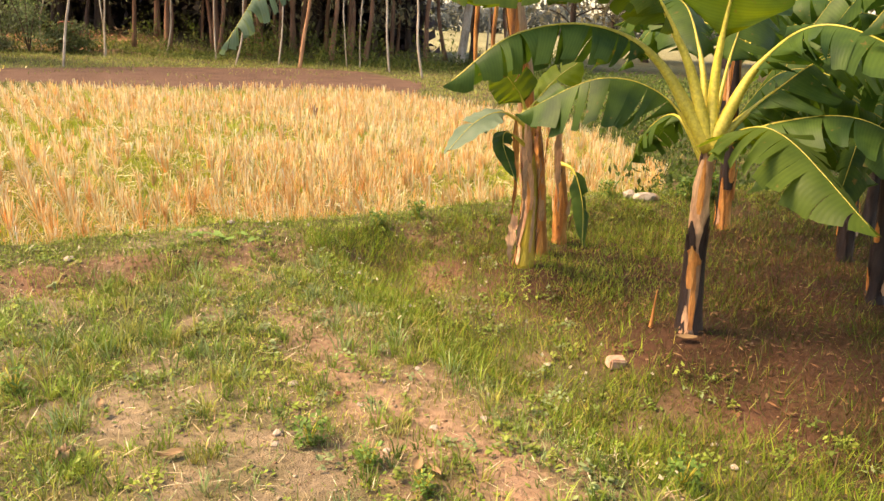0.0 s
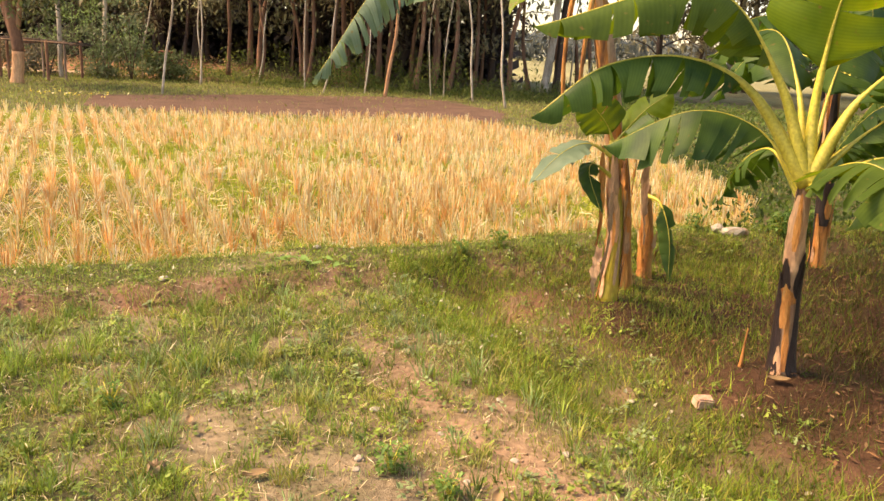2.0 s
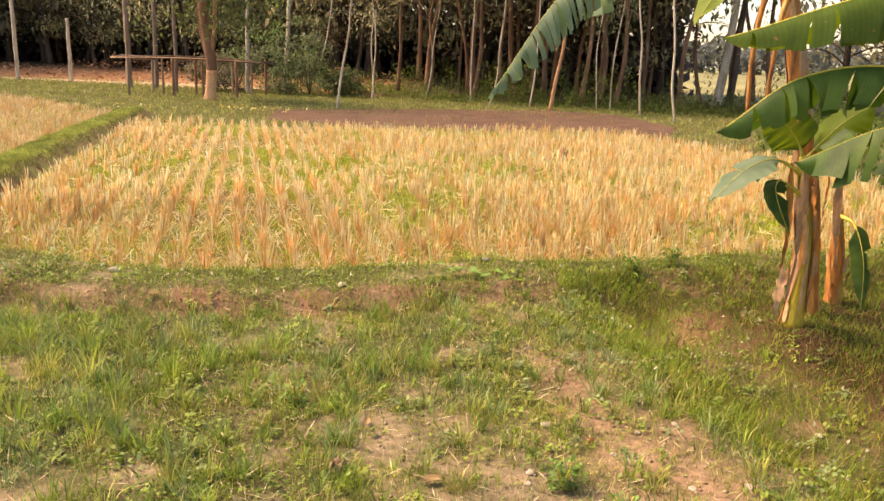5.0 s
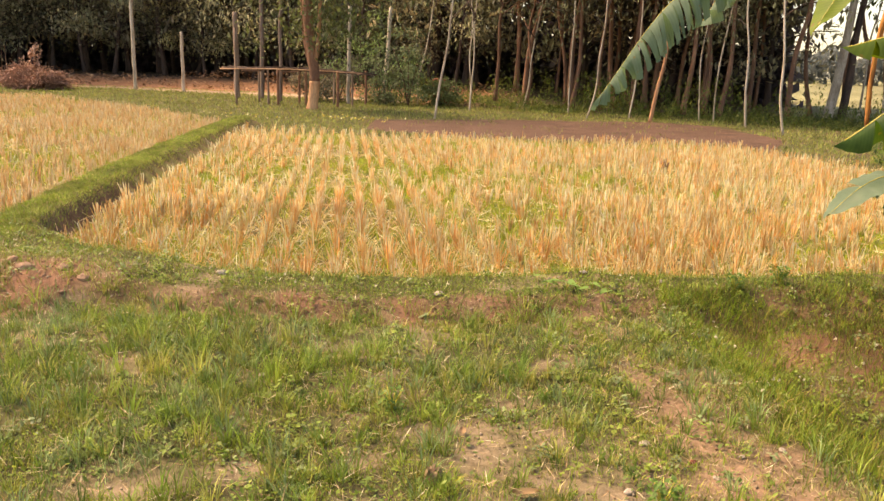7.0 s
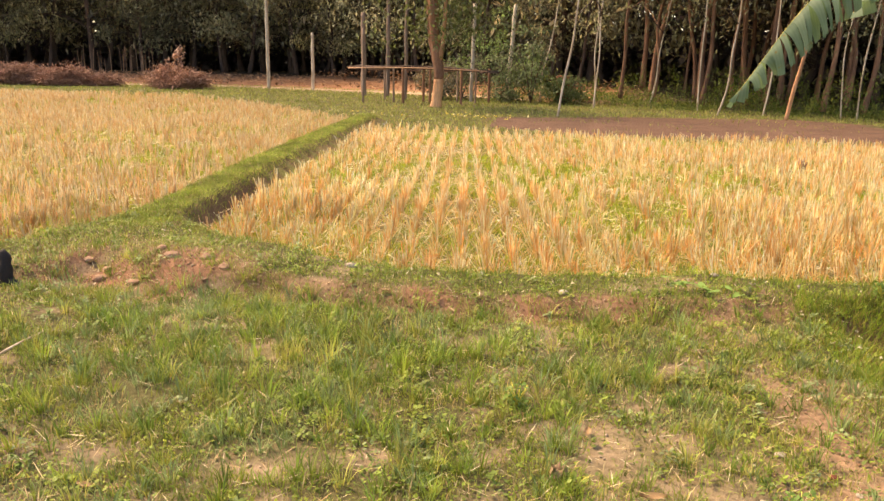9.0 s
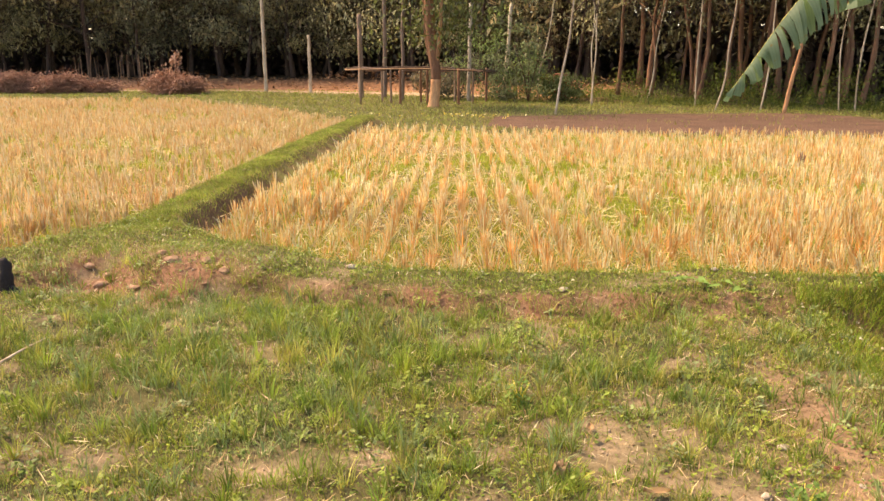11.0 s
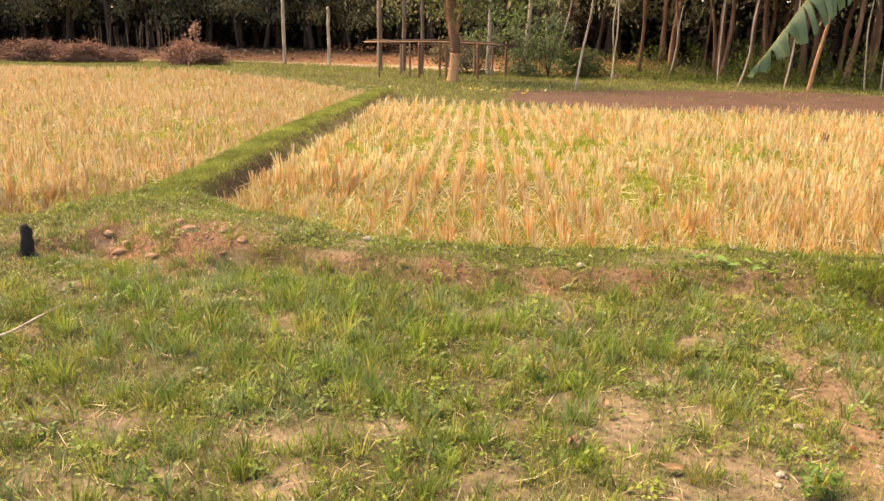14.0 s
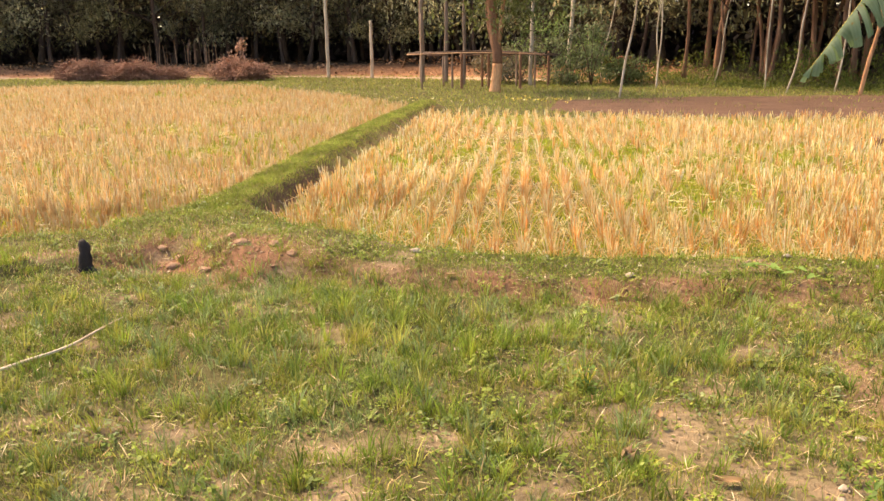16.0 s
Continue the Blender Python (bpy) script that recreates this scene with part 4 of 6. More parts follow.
def build_bananas():
    g = lambda x, y: float(height(x, y)) - 0.02
    # the plant with a dark rotten lower stem
    at = (1.26, 4.18, g(1.26, 4.18))
    p = thing("banana_plant", at, "banana plant with broad green leaves and blackened lower stem", "banana plant", "banana plants")
    banana_stem(p, rel(at, at, (1.24, 4.17, 0.31), (1.22, 4.13, 0.64), (1.21, 4.10, 1.01)), 0.06, 0.034, STEM_PINK, 1,
                [(150, 238, 0.0, 0.54, STEM_DARK), (276, 380, 0.0, 0.6, STEM_DARK), (180, 260, 0.38, 0.62, STEM_DARK), (270, 350, 0.4, 0.66, STEM_DARK), (246, 276, 0.04, 0.42, STEM_DRY), (215, 255, 0.0, 0.16, STEM_PINK), (170, 300, 0.36, 0.46, STEM_DRY), (200, 240, 0.8, 0.97, STEM_DARK), (150, 330, 0.55, 0.92, STEM_PINK)], "peeling stem")
    c = (1.21, 4.09, 0.97)
    for k, (pts, w, kw) in enumerate((
            ([c, (1.21, 4.13, 1.47), (1.27, 4.04, 2.01), (1.48, 3.77, 2.57)], 0.62, dict(face=(0.1, -1, 0.15), start=0.36, fold=0.14, tears=2, light=True, thick=2.2)),
            ([c, (1.01, 4.09, 1.47), (0.62, 4.03, 1.87), (-0.15, 3.91, 1.66)], 0.34, dict(start=0.4, fold=0.95, tears=12, hang=0.35, thick=2.2, gap=0.12, light=3)),
            ([c, (0.90, 4.10, 1.40), (0.56, 4.03, 1.55), (0.18, 3.95, 1.49), (-0.11, 3.90, 1.26)], 0.3, dict(start=0.3, fold=1.0, tears=15, thick=2.4, gap=0.1, full=True, hang=0.35)),
            ([(1.20, 4.10, 0.93), (0.97, 4.15, 1.22), (0.64, 4.20, 1.29), (0.24, 4.36, 1.07)], 0.44, dict(face=(0.05, -0.45, 0.9), start=0.22, fold=0.55, tears=9, gap=0.12, hang=0.25)),
            ([(1.21, 4.12, 0.88), (1.11, 4.40, 1.10), (1.01, 4.60, 1.01), (0.95, 4.70, 0.80)], 0.34, dict(start=0.3, fold=0.85, tears=6, gap=0.3)),
            ([c, (1.40, 4.07, 1.41), (1.65, 3.89, 1.60), (2.11, 3.48, 1.36)], 0.5, dict(start=0.3, fold=0.7, tears=13, thick=2.4, gap=0.25)),
            ([(1.22, 4.10, 0.96), (1.44, 4.21, 1.18), (1.80, 4.31, 1.31), (2.37, 4.36, 1.04)], 0.42, dict(start=0.24, fold=0.95, tears=14, thick=1.6, gap=0.35, full=True)),
            ([(1.22, 4.08, 0.95), (1.28, 3.77, 1.12), (1.40, 3.55, 1.10), (1.61, 3.14, 0.82)], 0.56, dict(start=0.16, face=(0.15, -0.4, 0.9), fold=0.5, tears=13, thick=1.0, gap=0.15, light=3)),
            ([(1.22, 4.11, 0.95), (1.54, 4.06, 1.13), (1.90, 3.85, 1.16), (2.31, 3.54, 0.80)], 0.44, dict(start=0.26, fold=0.7, tears=6)),
            ([c, (1.50, 4.12, 1.27), (1.86, 4.18, 1.46), (2.44, 4.22, 1.20)], 0.52, dict(start=0.22, fold=0.8, tears=16, thick=1.4, gap=0.3)),
            ([(1.22, 4.12, 0.92), (1.55, 4.40, 1.06), (1.98, 4.66, 1.05), (2.45, 4.85, 0.72)], 0.44, dict(start=0.22, fold=0.8, tears=9, gap=0.3)),
                        ([c, (1.16, 4.31, 1.45), (1.09, 4.67, 1.72), (0.88, 5.19, 1.58)], 0.44, dict(start=0.3, fold=0.7, tears=10, gap=0.3, thick=1.6)),
            ([c, (1.34, 4.36, 1.45), (1.56, 4.77, 1.76), (1.81, 5.28, 1.61)], 0.44, dict(start=0.3, fold=0.7, tears=12, gap=0.35)))):
        banana_leaf(p, rel(at, *pts), w, seed=20 + k, **kw)
    # the clump beside the hollow: a young plant, a tall dry-sheathed one, a cut one
    at = (0.40, 5.19, g(0.40, 5.19))
    p = thing("banana_plant", at, "young banana plant with a yellow stem and few leaves", "banana plant", "banana plants")
    banana_stem(p, rel(at, at, (0.41, 5.17, 0.42), (0.37, 5.14, 0.74), (0.34, 5.13, 1.03)), 0.06, 0.032, STEM_GREEN, 2,
                [(160, 250, 0.12, 0.95, STEM_PINK), (215, 300, 0.3, 0.9, STEM_PINK), (120, 200, 0.0, 0.3, STEM_DRY), (-30, 50, 0.1, 0.7, STEM_PINK), (205, 240, 0.03, 0.14, STEM_PINK)], "yellow-green stem")
    c = (0.34, 5.13, 1.00)
    for k, (pts, w, kw) in enumerate((
            ([c, (0.29, 5.11, 1.12), (0.21, 5.07, 1.22), (0.13, 5.03, 1.34)], 0.3, dict(face=(0.2, -1, 0.3), start=0.2, fold=0.25, tears=1, light=3)),
            ([c, (0.42, 5.13, 1.12), (0.52, 5.12, 1.24), (0.63, 5.10, 1.33)], 0.26, dict(face=(-0.4, -0.8, 0.5), start=0.2, fold=0.3, tears=1, light=1)),
            ([(0.34, 5.11, 0.93), (0.18, 5.04, 1.01), (0.02, 4.88, 0.96), (-0.15, 4.75, 0.78)], 0.26, dict(face=(-0.2, -0.5, 0.9), start=0.25, fold=0.25, tears=1, light=2)),
            ([(0.35, 5.11, 0.80), (0.22, 5.03, 0.89), (0.20, 4.92, 0.82), (0.28, 4.82, 0.63)], 0.14, dict(start=0.2, fold=0.5, tears=1)))):
        banana_leaf(p, rel(at, *pts), w, seed=40 + k, **kw)
    at = (0.53, 5.68, g(0.53, 5.68))
    p = thing("banana_plant", at, "tall banana plant with an orange dry-sheathed stem", "banana plant", "banana plants")
    banana_stem(p, rel(at, at, (0.45, 5.58, 0.64), (0.28, 5.50, 1.43), (0.10, 5.43, 2.28)), 0.075, 0.05, STEM_DRY, 3,
                [(180, 300, 0.0, 0.5, STEM_DRY), (200, 330, 0.4, 0.8, STEM_DRY), (100, 200, 0.5, 0.9, STEM_PINK), (230, 300, 0.55, 0.98, STEM_PINK)], "tall stem in dry orange sheaths")
    c = (0.10, 5.43, 2.25)
    for k, (pts, w, kw) in enumerate((
            ([c, (-0.40, 5.32, 2.43), (-1.10, 5.12, 2.01), (-1.54, 5.00, 1.36)], 0.32, dict(start=0.26, fold=1.3, tears=28, gap=0.5, full=True, light=2, hang=0.6)),
            ([c, (-0.29, 5.53, 2.56), (-0.72, 5.53, 2.40), (-1.03, 5.49, 1.85)], 0.4, dict(start=0.3, fold=0.9, tears=16, gap=0.5, full=True, light=2)),
            ([c, (0.02, 5.21, 2.44), (-0.11, 4.95, 2.22), (-0.33, 4.72, 1.76)], 0.3, dict(face=(-0.3, -0.8, 0.6), start=0.3, fold=0.25, tears=2, light=True)),
            ([c, (0.39, 5.31, 2.54), (0.87, 5.10, 2.42), (1.33, 4.90, 1.88)], 0.46, dict(start=0.28, fold=0.8, tears=10)),
            ([c, (0.13, 5.84, 2.66), (0.24, 6.37, 2.67), (0.40, 7.02, 2.15)], 0.46, dict(start=0.28, fold=0.7, tears=8)),
            # three high leaves out of view, added to shade the ground below
            ([c, (0.30, 5.20, 2.85), (0.75, 4.70, 2.95), (1.30, 4.20, 2.60)], 0.5, dict(start=0.28, fold=0.5, tears=7)),
            ([c, (0.25, 5.60, 2.90), (0.80, 5.75, 3.05), (1.60, 5.85, 2.70)], 0.52, dict(start=0.28, fold=0.5, tears=8)),
            ([c, (0.05, 5.30, 2.90), (0.15, 4.80, 3.10), (0.40, 4.10, 2.80)], 0.48, dict(start=0.28, fold=0.5, tears=6)))):
        banana_leaf(p, rel(at, *pts), w, seed=60 + k, **kw)
    for k, pts in enumerate(([(0.23, 5.43, 2.02), (0.14, 5.33, 1.91), (0.11, 5.33, 1.59), (0.10, 5.36, 1.27)], [(0.16, 5.43, 2.07), (0.03, 5.38, 1.96), (-0.01, 5.40, 1.59), (0.00, 5.43, 1.22)])):
        v, f = tube(spline(rel(at, *pts), 14), np.linspace(0.02, 0.012, 14), 7, 0.3, k)
        part("dead_leafstalk", mesh_of("dead_leafstalk", v, f, smooth_shade=True), STEM_DRY, p, "hanging dry leafstalk")
    at = (0.44, 5.30, g(0.44, 5.30))
    p = thing("dead_banana_leaves", at, "withered tan banana leaves hanging along the stems", "dead leaves")
    r = np.random.default_rng(31)
    for k, (x, y, z1, z0, w) in enumerate(((0.28, 5.08, 0.98, 0.35, 0.022), (0.35, 5.05, 0.70, 0.14, 0.026), (0.48, 5.10, 0.95, 0.45, 0.02), (0.31, 5.09, 0.34, 0.00, 0.04), (0.42, 5.06, 1.00, 0.66, 0.018), (0.60, 5.50, 0.92, 0.3, 0.03))):
        vs, n = [], 16
        turn = r.uniform(-0.6, 0.6)
        for i, u in enumerate(np.linspace(0, 1, n)):
            turn += r.normal(0, 0.22)
            mid = np.array((x + 0.03 * u * math.sin(3 * u + k), y - 0.025 * u, z1 + (z0 - z1) * u)) - np.array(at)
            half = w * (0.35 + 0.65 * math.sin(math.pi * min(1, 0.15 + 0.9 * u))) * r.uniform(0.6, 1.0)
            for q in (-1, -0.4, 0.3, 1):
                vs.append(mid + np.array((math.cos(turn) * q * half, math.sin(turn) * q * half, 0.02 * q * q)) + r.normal(0, 0.004, 3))
        i, j = np.meshgrid(np.arange(n - 1), np.arange(3), indexing="ij")
        o = (i * 4 + j).ravel()
        part("dead_leaf", mesh_of("dead_leaf", np.array(vs), np.stack([o, o + 1, o + 5, o + 4], 1), smooth_shade=True), STEM_PINK if k % 2 else STEM_DRY, p)
    at = (0.72, 6.00, g(0.72, 6.00))
    p = thing("banana_plant", at, "short cut banana stem with a drooping leaf", "banana plant", "banana plants")
    banana_stem(p, rel(at, at, (0.70, 5.98, 0.32), (0.66, 5.94, 0.64)), 0.06, 0.03, STEM_DRY, 4, [(190, 300, 0.1, 0.8, STEM_DRY), (230, 280, 0.75, 0.98, STEM_DARK)], "cut stem")
    banana_leaf(p, rel(at, (0.67, 5.93, 0.57), (0.76, 5.81, 0.53), (0.83, 5.71, 0.31), (0.84, 5.59, 0.01)), 0.15, face=(0.2, -1, 0.3), start=0.35, fold=0.5, tears=2, seed=80)
    # plants further back; near-black stem colour paints in the shade they stand in
    # those with y below 4 stand out of view, added to block sky light
    for k, (x, y, tall, lean, n) in enumerate(((2.16, 6.65, 1.5, -0.1, 7), (3.39, 5.81, 1.5, -0.2, 8), (3.21, 8.49, 1.9, 0.1, 8), (3.2, 4.3, 1.45, -0.1, 9), (4.77, 7.28, 1.8, 0.0, 8), (2.71, 2.53, 1.9, -0.1, 9), (2.75, 3.5, 1.9, -0.05, 10), (2.72, 5.1, 0.9, -0.1, 9), (2.95, 6.1, 1.1, -0.1, 9), (2.3, 1.6, 1.9, 0.1, 9), (3.55, 7.04, 1.35, 0.0, 8), (2.72, 9.15, 1.7, 0.1, 7), (3.45, 1.20, 1.8, 0.0, 9), (3.96, 3.62, 1.9, 0.0, 8))):
        at = (x, y, g(x, y))
        p = thing("banana_plant", at, "banana plant with dark torn leaves, stem coloured dark for shade", "banana plant", "banana plants")
        top = np.array((lean, -0.05, tall))
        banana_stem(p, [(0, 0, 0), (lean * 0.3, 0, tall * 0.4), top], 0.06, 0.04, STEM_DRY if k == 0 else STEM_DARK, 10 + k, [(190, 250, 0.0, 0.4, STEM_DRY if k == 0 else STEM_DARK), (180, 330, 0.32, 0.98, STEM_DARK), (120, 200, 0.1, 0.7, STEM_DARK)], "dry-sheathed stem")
        r = np.random.default_rng(200 + k)
        for j in range(n):
            a = j * 2.4 + k + r.uniform(-0.3, 0.3)
            d = np.array((math.cos(a), math.sin(a), 0))
            ln, up = r.uniform(0.9, 1.3) * min(1.0, 0.45 + 0.5 * tall), r.uniform(0.15, 0.5)
            pts = [top - (0, 0, 0.04), top + d * ln * 0.25 + (0, 0, up), top + d * ln * 0.65 + (0, 0, up * 1.15), top + d * ln + (0, 0, up * 0.4 - 0.3)]
            banana_leaf(p, pts, r.uniform(0.36, 0.48), start=0.26, fold=r.uniform(0.55, 1.0), tears=int(r.integers(9, 18)), seed=300 + k * 20 + j)


build_bananas()


# ---- slim trees at the field's far side ----
def slim_tree(x, y, lean_x, lean_y, radius, mat, tall, seed, label):
    r = np.random.default_rng(seed)
    at = (x, y, float(height(x, y)) - 0.05)
    p = thing("slim_tree", at, label, "tree", "slim trees along the field edge")
    p.scale = (1.42, 1.42, 1.42)
    h = np.linspace(0, tall, 9)
    pts = np.stack([lean_x * h + 0.085 * np.cumsum(r.normal(0, 0.5, 9)) * (h > 0), lean_y * h + 0.05 * np.cumsum(r.normal(0, 0.5, 9)) * (h > 0), h], 1)
    path = spline(pts, 40)
    part("trunk", mesh_of("trunk", *tube(path, np.linspace(radius, radius * 0.3, 40), 9, 0.12, seed), smooth_shade=True), mat, p, "slender pale trunk" if mat is PALE_BARK else "")
    pieces, leaf = [], []
    for k in range(9):
        u = r.uniform(0.33, 0.98)
        b = path[int(u * 39)]
        a = r.uniform(0, 6.28)
        ln = r.uniform(0.5, 1.3)
        e = b + np.array((math.cos(a) * ln, math.sin(a) * ln, r.uniform(0.1, 0.9)))
        m = (b + e) / 2 + (0, 0, 0.15)
        v, f = tube(spline([b, m, e], 7), np.linspace(0.016, 0.005, 7), 5)
        pieces.append((v, f, (1, 1, 1)))
        c = e + r.normal(0, 1, (70, 3)) * (0.35, 0.35, 0.45) - (0, 0, 0.15)
        leaf.append(c)
    v, f, _ = join(pieces)
    tagged(part("branchwork", mesh_of("branchwork", v, f), BROWN_BARK, p), kind="stuff")
    c = np.concatenate(leaf)
    v, f, col = leaflets(c, 0.09 + 0.08 * r.random(len(c)), np.array((0.2, 0.22, 0.13)) * (0.7 + 0.6 * r.random((len(c), 1))), 0.9, 0.28, r)
    part("crown", mesh_of("crown", v, f, col), FOLIAGE, p)


SLIM = ((-17.09, 31.63, 0.15, 0.05, 0.04, 0), (-12.05, 23.42, 0.12, 0.06, 0.045, 0), (-14.05, 30.62, 0.04, 0.0, 0.035, 0), (-12.99, 33.96, 0.1, 0, 0.04, 0), (-9.93, 30.88, -0.02, 0, 0.035, 0),
        (-8.47, 28.47, 0.1, 0, 0.04, 0), (-7.24, 29.65, 0.08, 0, 0.035, 0), (-6.18, 28.37, 0.12, 0, 0.06, 1), (-4.86, 30.46, 0.08, 0, 0.03, 0), (-4.34, 30.29, 0.06, 0, 0.035, 0),
        (-3.06, 28.56, -0.07, 0, 0.045, 0), (-1.71, 25.83, -0.11, 0, 0.045, 0), (-13.11, 28.43, 0.02, 0.1, 0.035, 0), (0.39, 41.43, 0.05, 0, 0.06, 0), (1.23, 37.74, 0.1, 0, 0.06, 0))
for k, (x, y, lx, ly, rad, tan) in enumerate(SLIM):
    slim_tree(x, y, lx, ly, rad * (0.8 if tan else 0.62), TAN_BARK if tan else PALE_BARK, 5.5 + 1.5 * random.random(), 400 + k,
              "leaning tree with reddish tan trunk beside the field" if tan else "slender pale-barked tree at the field edge")


# ---- the wood ----
def wood_tree(name, label, tall, spread_r, low, radius, bark, greens, clumps, per, size, seed, group, at=(0, 0, 0), puff=0.4):
    """A tree with a crooked tapered trunk, limbs and a crown of many separate leaves."""
    r = np.random.default_rng(seed)
    p = thing(name, at, label, "tree", group)
    h = np.linspace(0, tall * 0.9, 8)
    pts = np.stack([np.cumsum(r.normal(0, 0.1, 8)) * (h > 0), np.cumsum(r.normal(0, 0.1, 8)) * (h > 0), h], 1)
    path = spline(pts, 32)
    rad = np.linspace(radius, radius * 0.25, 32)
    rad[:3] *= [1.5, 1.25, 1.1]
    part("trunk", mesh_of("trunk", *tube(path, rad, 10, 0.2, seed), smooth_shade=True), bark, p)
    limbs, heads = [], []
    for k in range(clumps):
        z = low + (tall - low) * (k + r.random()) / clumps
        b = path[int(np.clip(z * 0.85 / (tall * 0.9), 0.05, 0.98) * 31)]
        a = k * 2.4 + r.uniform(-0.5, 0.5)
        reach = spread_r * r.uniform(0.35, 1.0) * math.sqrt(max(0.12, 1 - ((z - low) / (tall - low) - 0.35) ** 2 * 1.6))
        e = np.array((b[0] + math.cos(a) * reach, b[1] + math.sin(a) * reach, z))
        m = (b + e) / 2 + (0, 0, 0.2)
        v, f = tube(spline([b, m, e], 4), np.linspace(radius * 0.28, 0.012, 4), 4, caps=False)
        limbs.append((v, f, (1, 1, 1)))
        heads.append(e + r.normal(0, 1, (per, 3)) * (puff, puff, puff * 0.68) * r.uniform(0.6, 1.3))
    v, f, _ = join(limbs)
    tagged(part("limbwork", mesh_of("limbwork", v, f), bark, p), kind="stuff")
    c = np.concatenate(heads)
    tones = np.repeat(r.choice((0.5, 0.8, 1.2, 1.9), clumps), per)[c[:, 2] > 0.15]     # each spray lighter or darker
    c = c[c[:, 2] > 0.15]
    base = np.array(greens)[r.integers(0, len(greens), len(c))] * (0.85 + 0.3 * r.random((len(c), 1))) * tones[:, None]
    v, f, col = leaflets(c, size * (0.6 + 0.8 * r.random(len(c))), base, 0.8, 0.42, r)
    part("crown", mesh_of("crown", v, f, col), FOLIAGE, p)
    return p


def build_wood():
    DULL = [(0.19, 0.18, 0.13), (0.26, 0.24, 0.17), (0.33, 0.3, 0.22)]
    PALE = [(0.3, 0.31, 0.18), (0.4, 0.4, 0.24), (0.5, 0.48, 0.32)]
    bushy = [wood_tree("broadleaf_tree", "dense dark broadleaf tree with low hanging foliage", 7.5, 2.2, 1.1, 0.09, BROWN_BARK, DULL, 38, 50, 0.24, 500 + k, "trees of the wood", (0, 0, 0)) for k in range(3)]
    front = [wood_tree("broadleaf_tree", "dense dull green broadleaf tree with foliage in clumps", 7.5, 2.3, 1.1, 0.07, BROWN_BARK, PALE, 26, 260, 0.12, 510 + k, "trees of the wood", (0, 0, 0), 0.42) for k in range(3)]
    high = [wood_tree("woodland_tree", "tall dark-trunked woodland tree with a high crown", 9.0, 2.4, 2.8, 0.05, RUST_BARK, [(0.13, 0.14, 0.09), (0.19, 0.19, 0.125), (0.25, 0.24, 0.17)], 36, 84, 0.15, 520 + k, "trees of the wood", (0, 0, 0)) for k in range(3)]
    r = np.random.default_rng(77)
    places = []
    line = np.array([(-70, 14), (-56, 27), (-46, 36), (-36, 41), (-26, 40), (-16, 38.5)], float)   # behind the track
    run = np.concatenate([[0], np.cumsum(np.hypot(*np.diff(line, axis=0).T))])
    for t in np.arange(0, run[-1], 2.8):
        bx, by = np.interp(t, run, line[:, 0]), np.interp(t, run, line[:, 1])
        for row in range(3):
            places.append((bx + r.uniform(-1.2, 1.2) - 1.5 - row * 1.4, by + 2.5 + row * 3.4 + r.uniform(-1.2, 1.2), front if row == 0 else bushy))
    for x in np.arange(-15, -2.6, 2.1):         # behind the slim trees
        for row in range(6):
            if row in (1, 3) and r.random() < 0.35:
                continue
            places.append((x + r.uniform(-0.8, 0.8) + (row % 2) * 0.9, 34.0 + row * 2.8 + r.uniform(-0.8, 0.8), high if row < 5 or x > -3 else bushy))
    places += [(-2.3, 36.5, high), (-1.6, 41.0, high), (-0.2, 43.5, high), (0.9, 47.0, high), (1.6, 42.5, high)]
    places += [(x + r.uniform(-0.7, 0.7), 47.0 + r.uniform(0, 9), bushy if k < 4 or k % 3 else high) for k, x in enumerate(np.arange(6.7, 34, 1.8))]      # past the gap
    used = set()
    for x, y, kind in places:
        k = int(r.integers(0, 3))
        m = pose(x, y, float(height(x, y)) - 0.06, r.uniform(-3, 3), r.uniform(-3, 3), r.uniform(0, 360)) @ Matrix.Scale(r.uniform(1.15, 1.65), 4)
        if (id(kind), k) in used:
            copy_thing(kind[k], m)
        else:
            used.add((id(kind), k))
            kind[k].matrix_basis = m
    # the wood's dense back; purple-dark leaf colours stand in for its shade
    line = np.array([(-85, 14), (-64, 38), (-48, 52), (-30, 54), (-14, 53), (-3.6, 52)], float)
    run = np.concatenate([[0], np.cumsum(np.hypot(*np.diff(line, axis=0).T))])
    t = rng.random(52000) * run[-1]
    x, y = np.interp(t, run, line[:, 0]) + rng.normal(0, 0.5, len(t)), np.interp(t, run, line[:, 1]) + rng.normal(0, 0.8, len(t))
    z = height(x, y) + 9.0 * rng.random(len(t)) ** 1.5
    keep = fbm(t, z * 1.5, 1.2, 161) > np.where(z < 3.0, 0.05, 0.17)
    c = np.stack([x, y, z], 1)[keep]
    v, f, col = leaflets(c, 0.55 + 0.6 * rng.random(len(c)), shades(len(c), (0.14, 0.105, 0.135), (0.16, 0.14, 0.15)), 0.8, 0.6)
    tagged(part("wood_thicket", mesh_of("wood_thicket", v, f, col), FOLIAGE), "leafy thicket closing the back of the wood, coloured purple-dark for shade", "thicket", kind="stuff")
    # woods beyond the open ground, their haze mixed into grey-green leaf colours
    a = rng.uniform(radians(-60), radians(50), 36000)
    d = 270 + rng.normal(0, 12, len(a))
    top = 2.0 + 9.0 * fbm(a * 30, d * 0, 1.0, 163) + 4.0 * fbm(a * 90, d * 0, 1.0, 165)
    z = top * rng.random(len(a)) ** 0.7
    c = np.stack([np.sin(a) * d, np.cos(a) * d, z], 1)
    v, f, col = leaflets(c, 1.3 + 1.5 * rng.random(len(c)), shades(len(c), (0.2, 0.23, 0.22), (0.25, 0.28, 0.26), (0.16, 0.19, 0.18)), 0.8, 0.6)
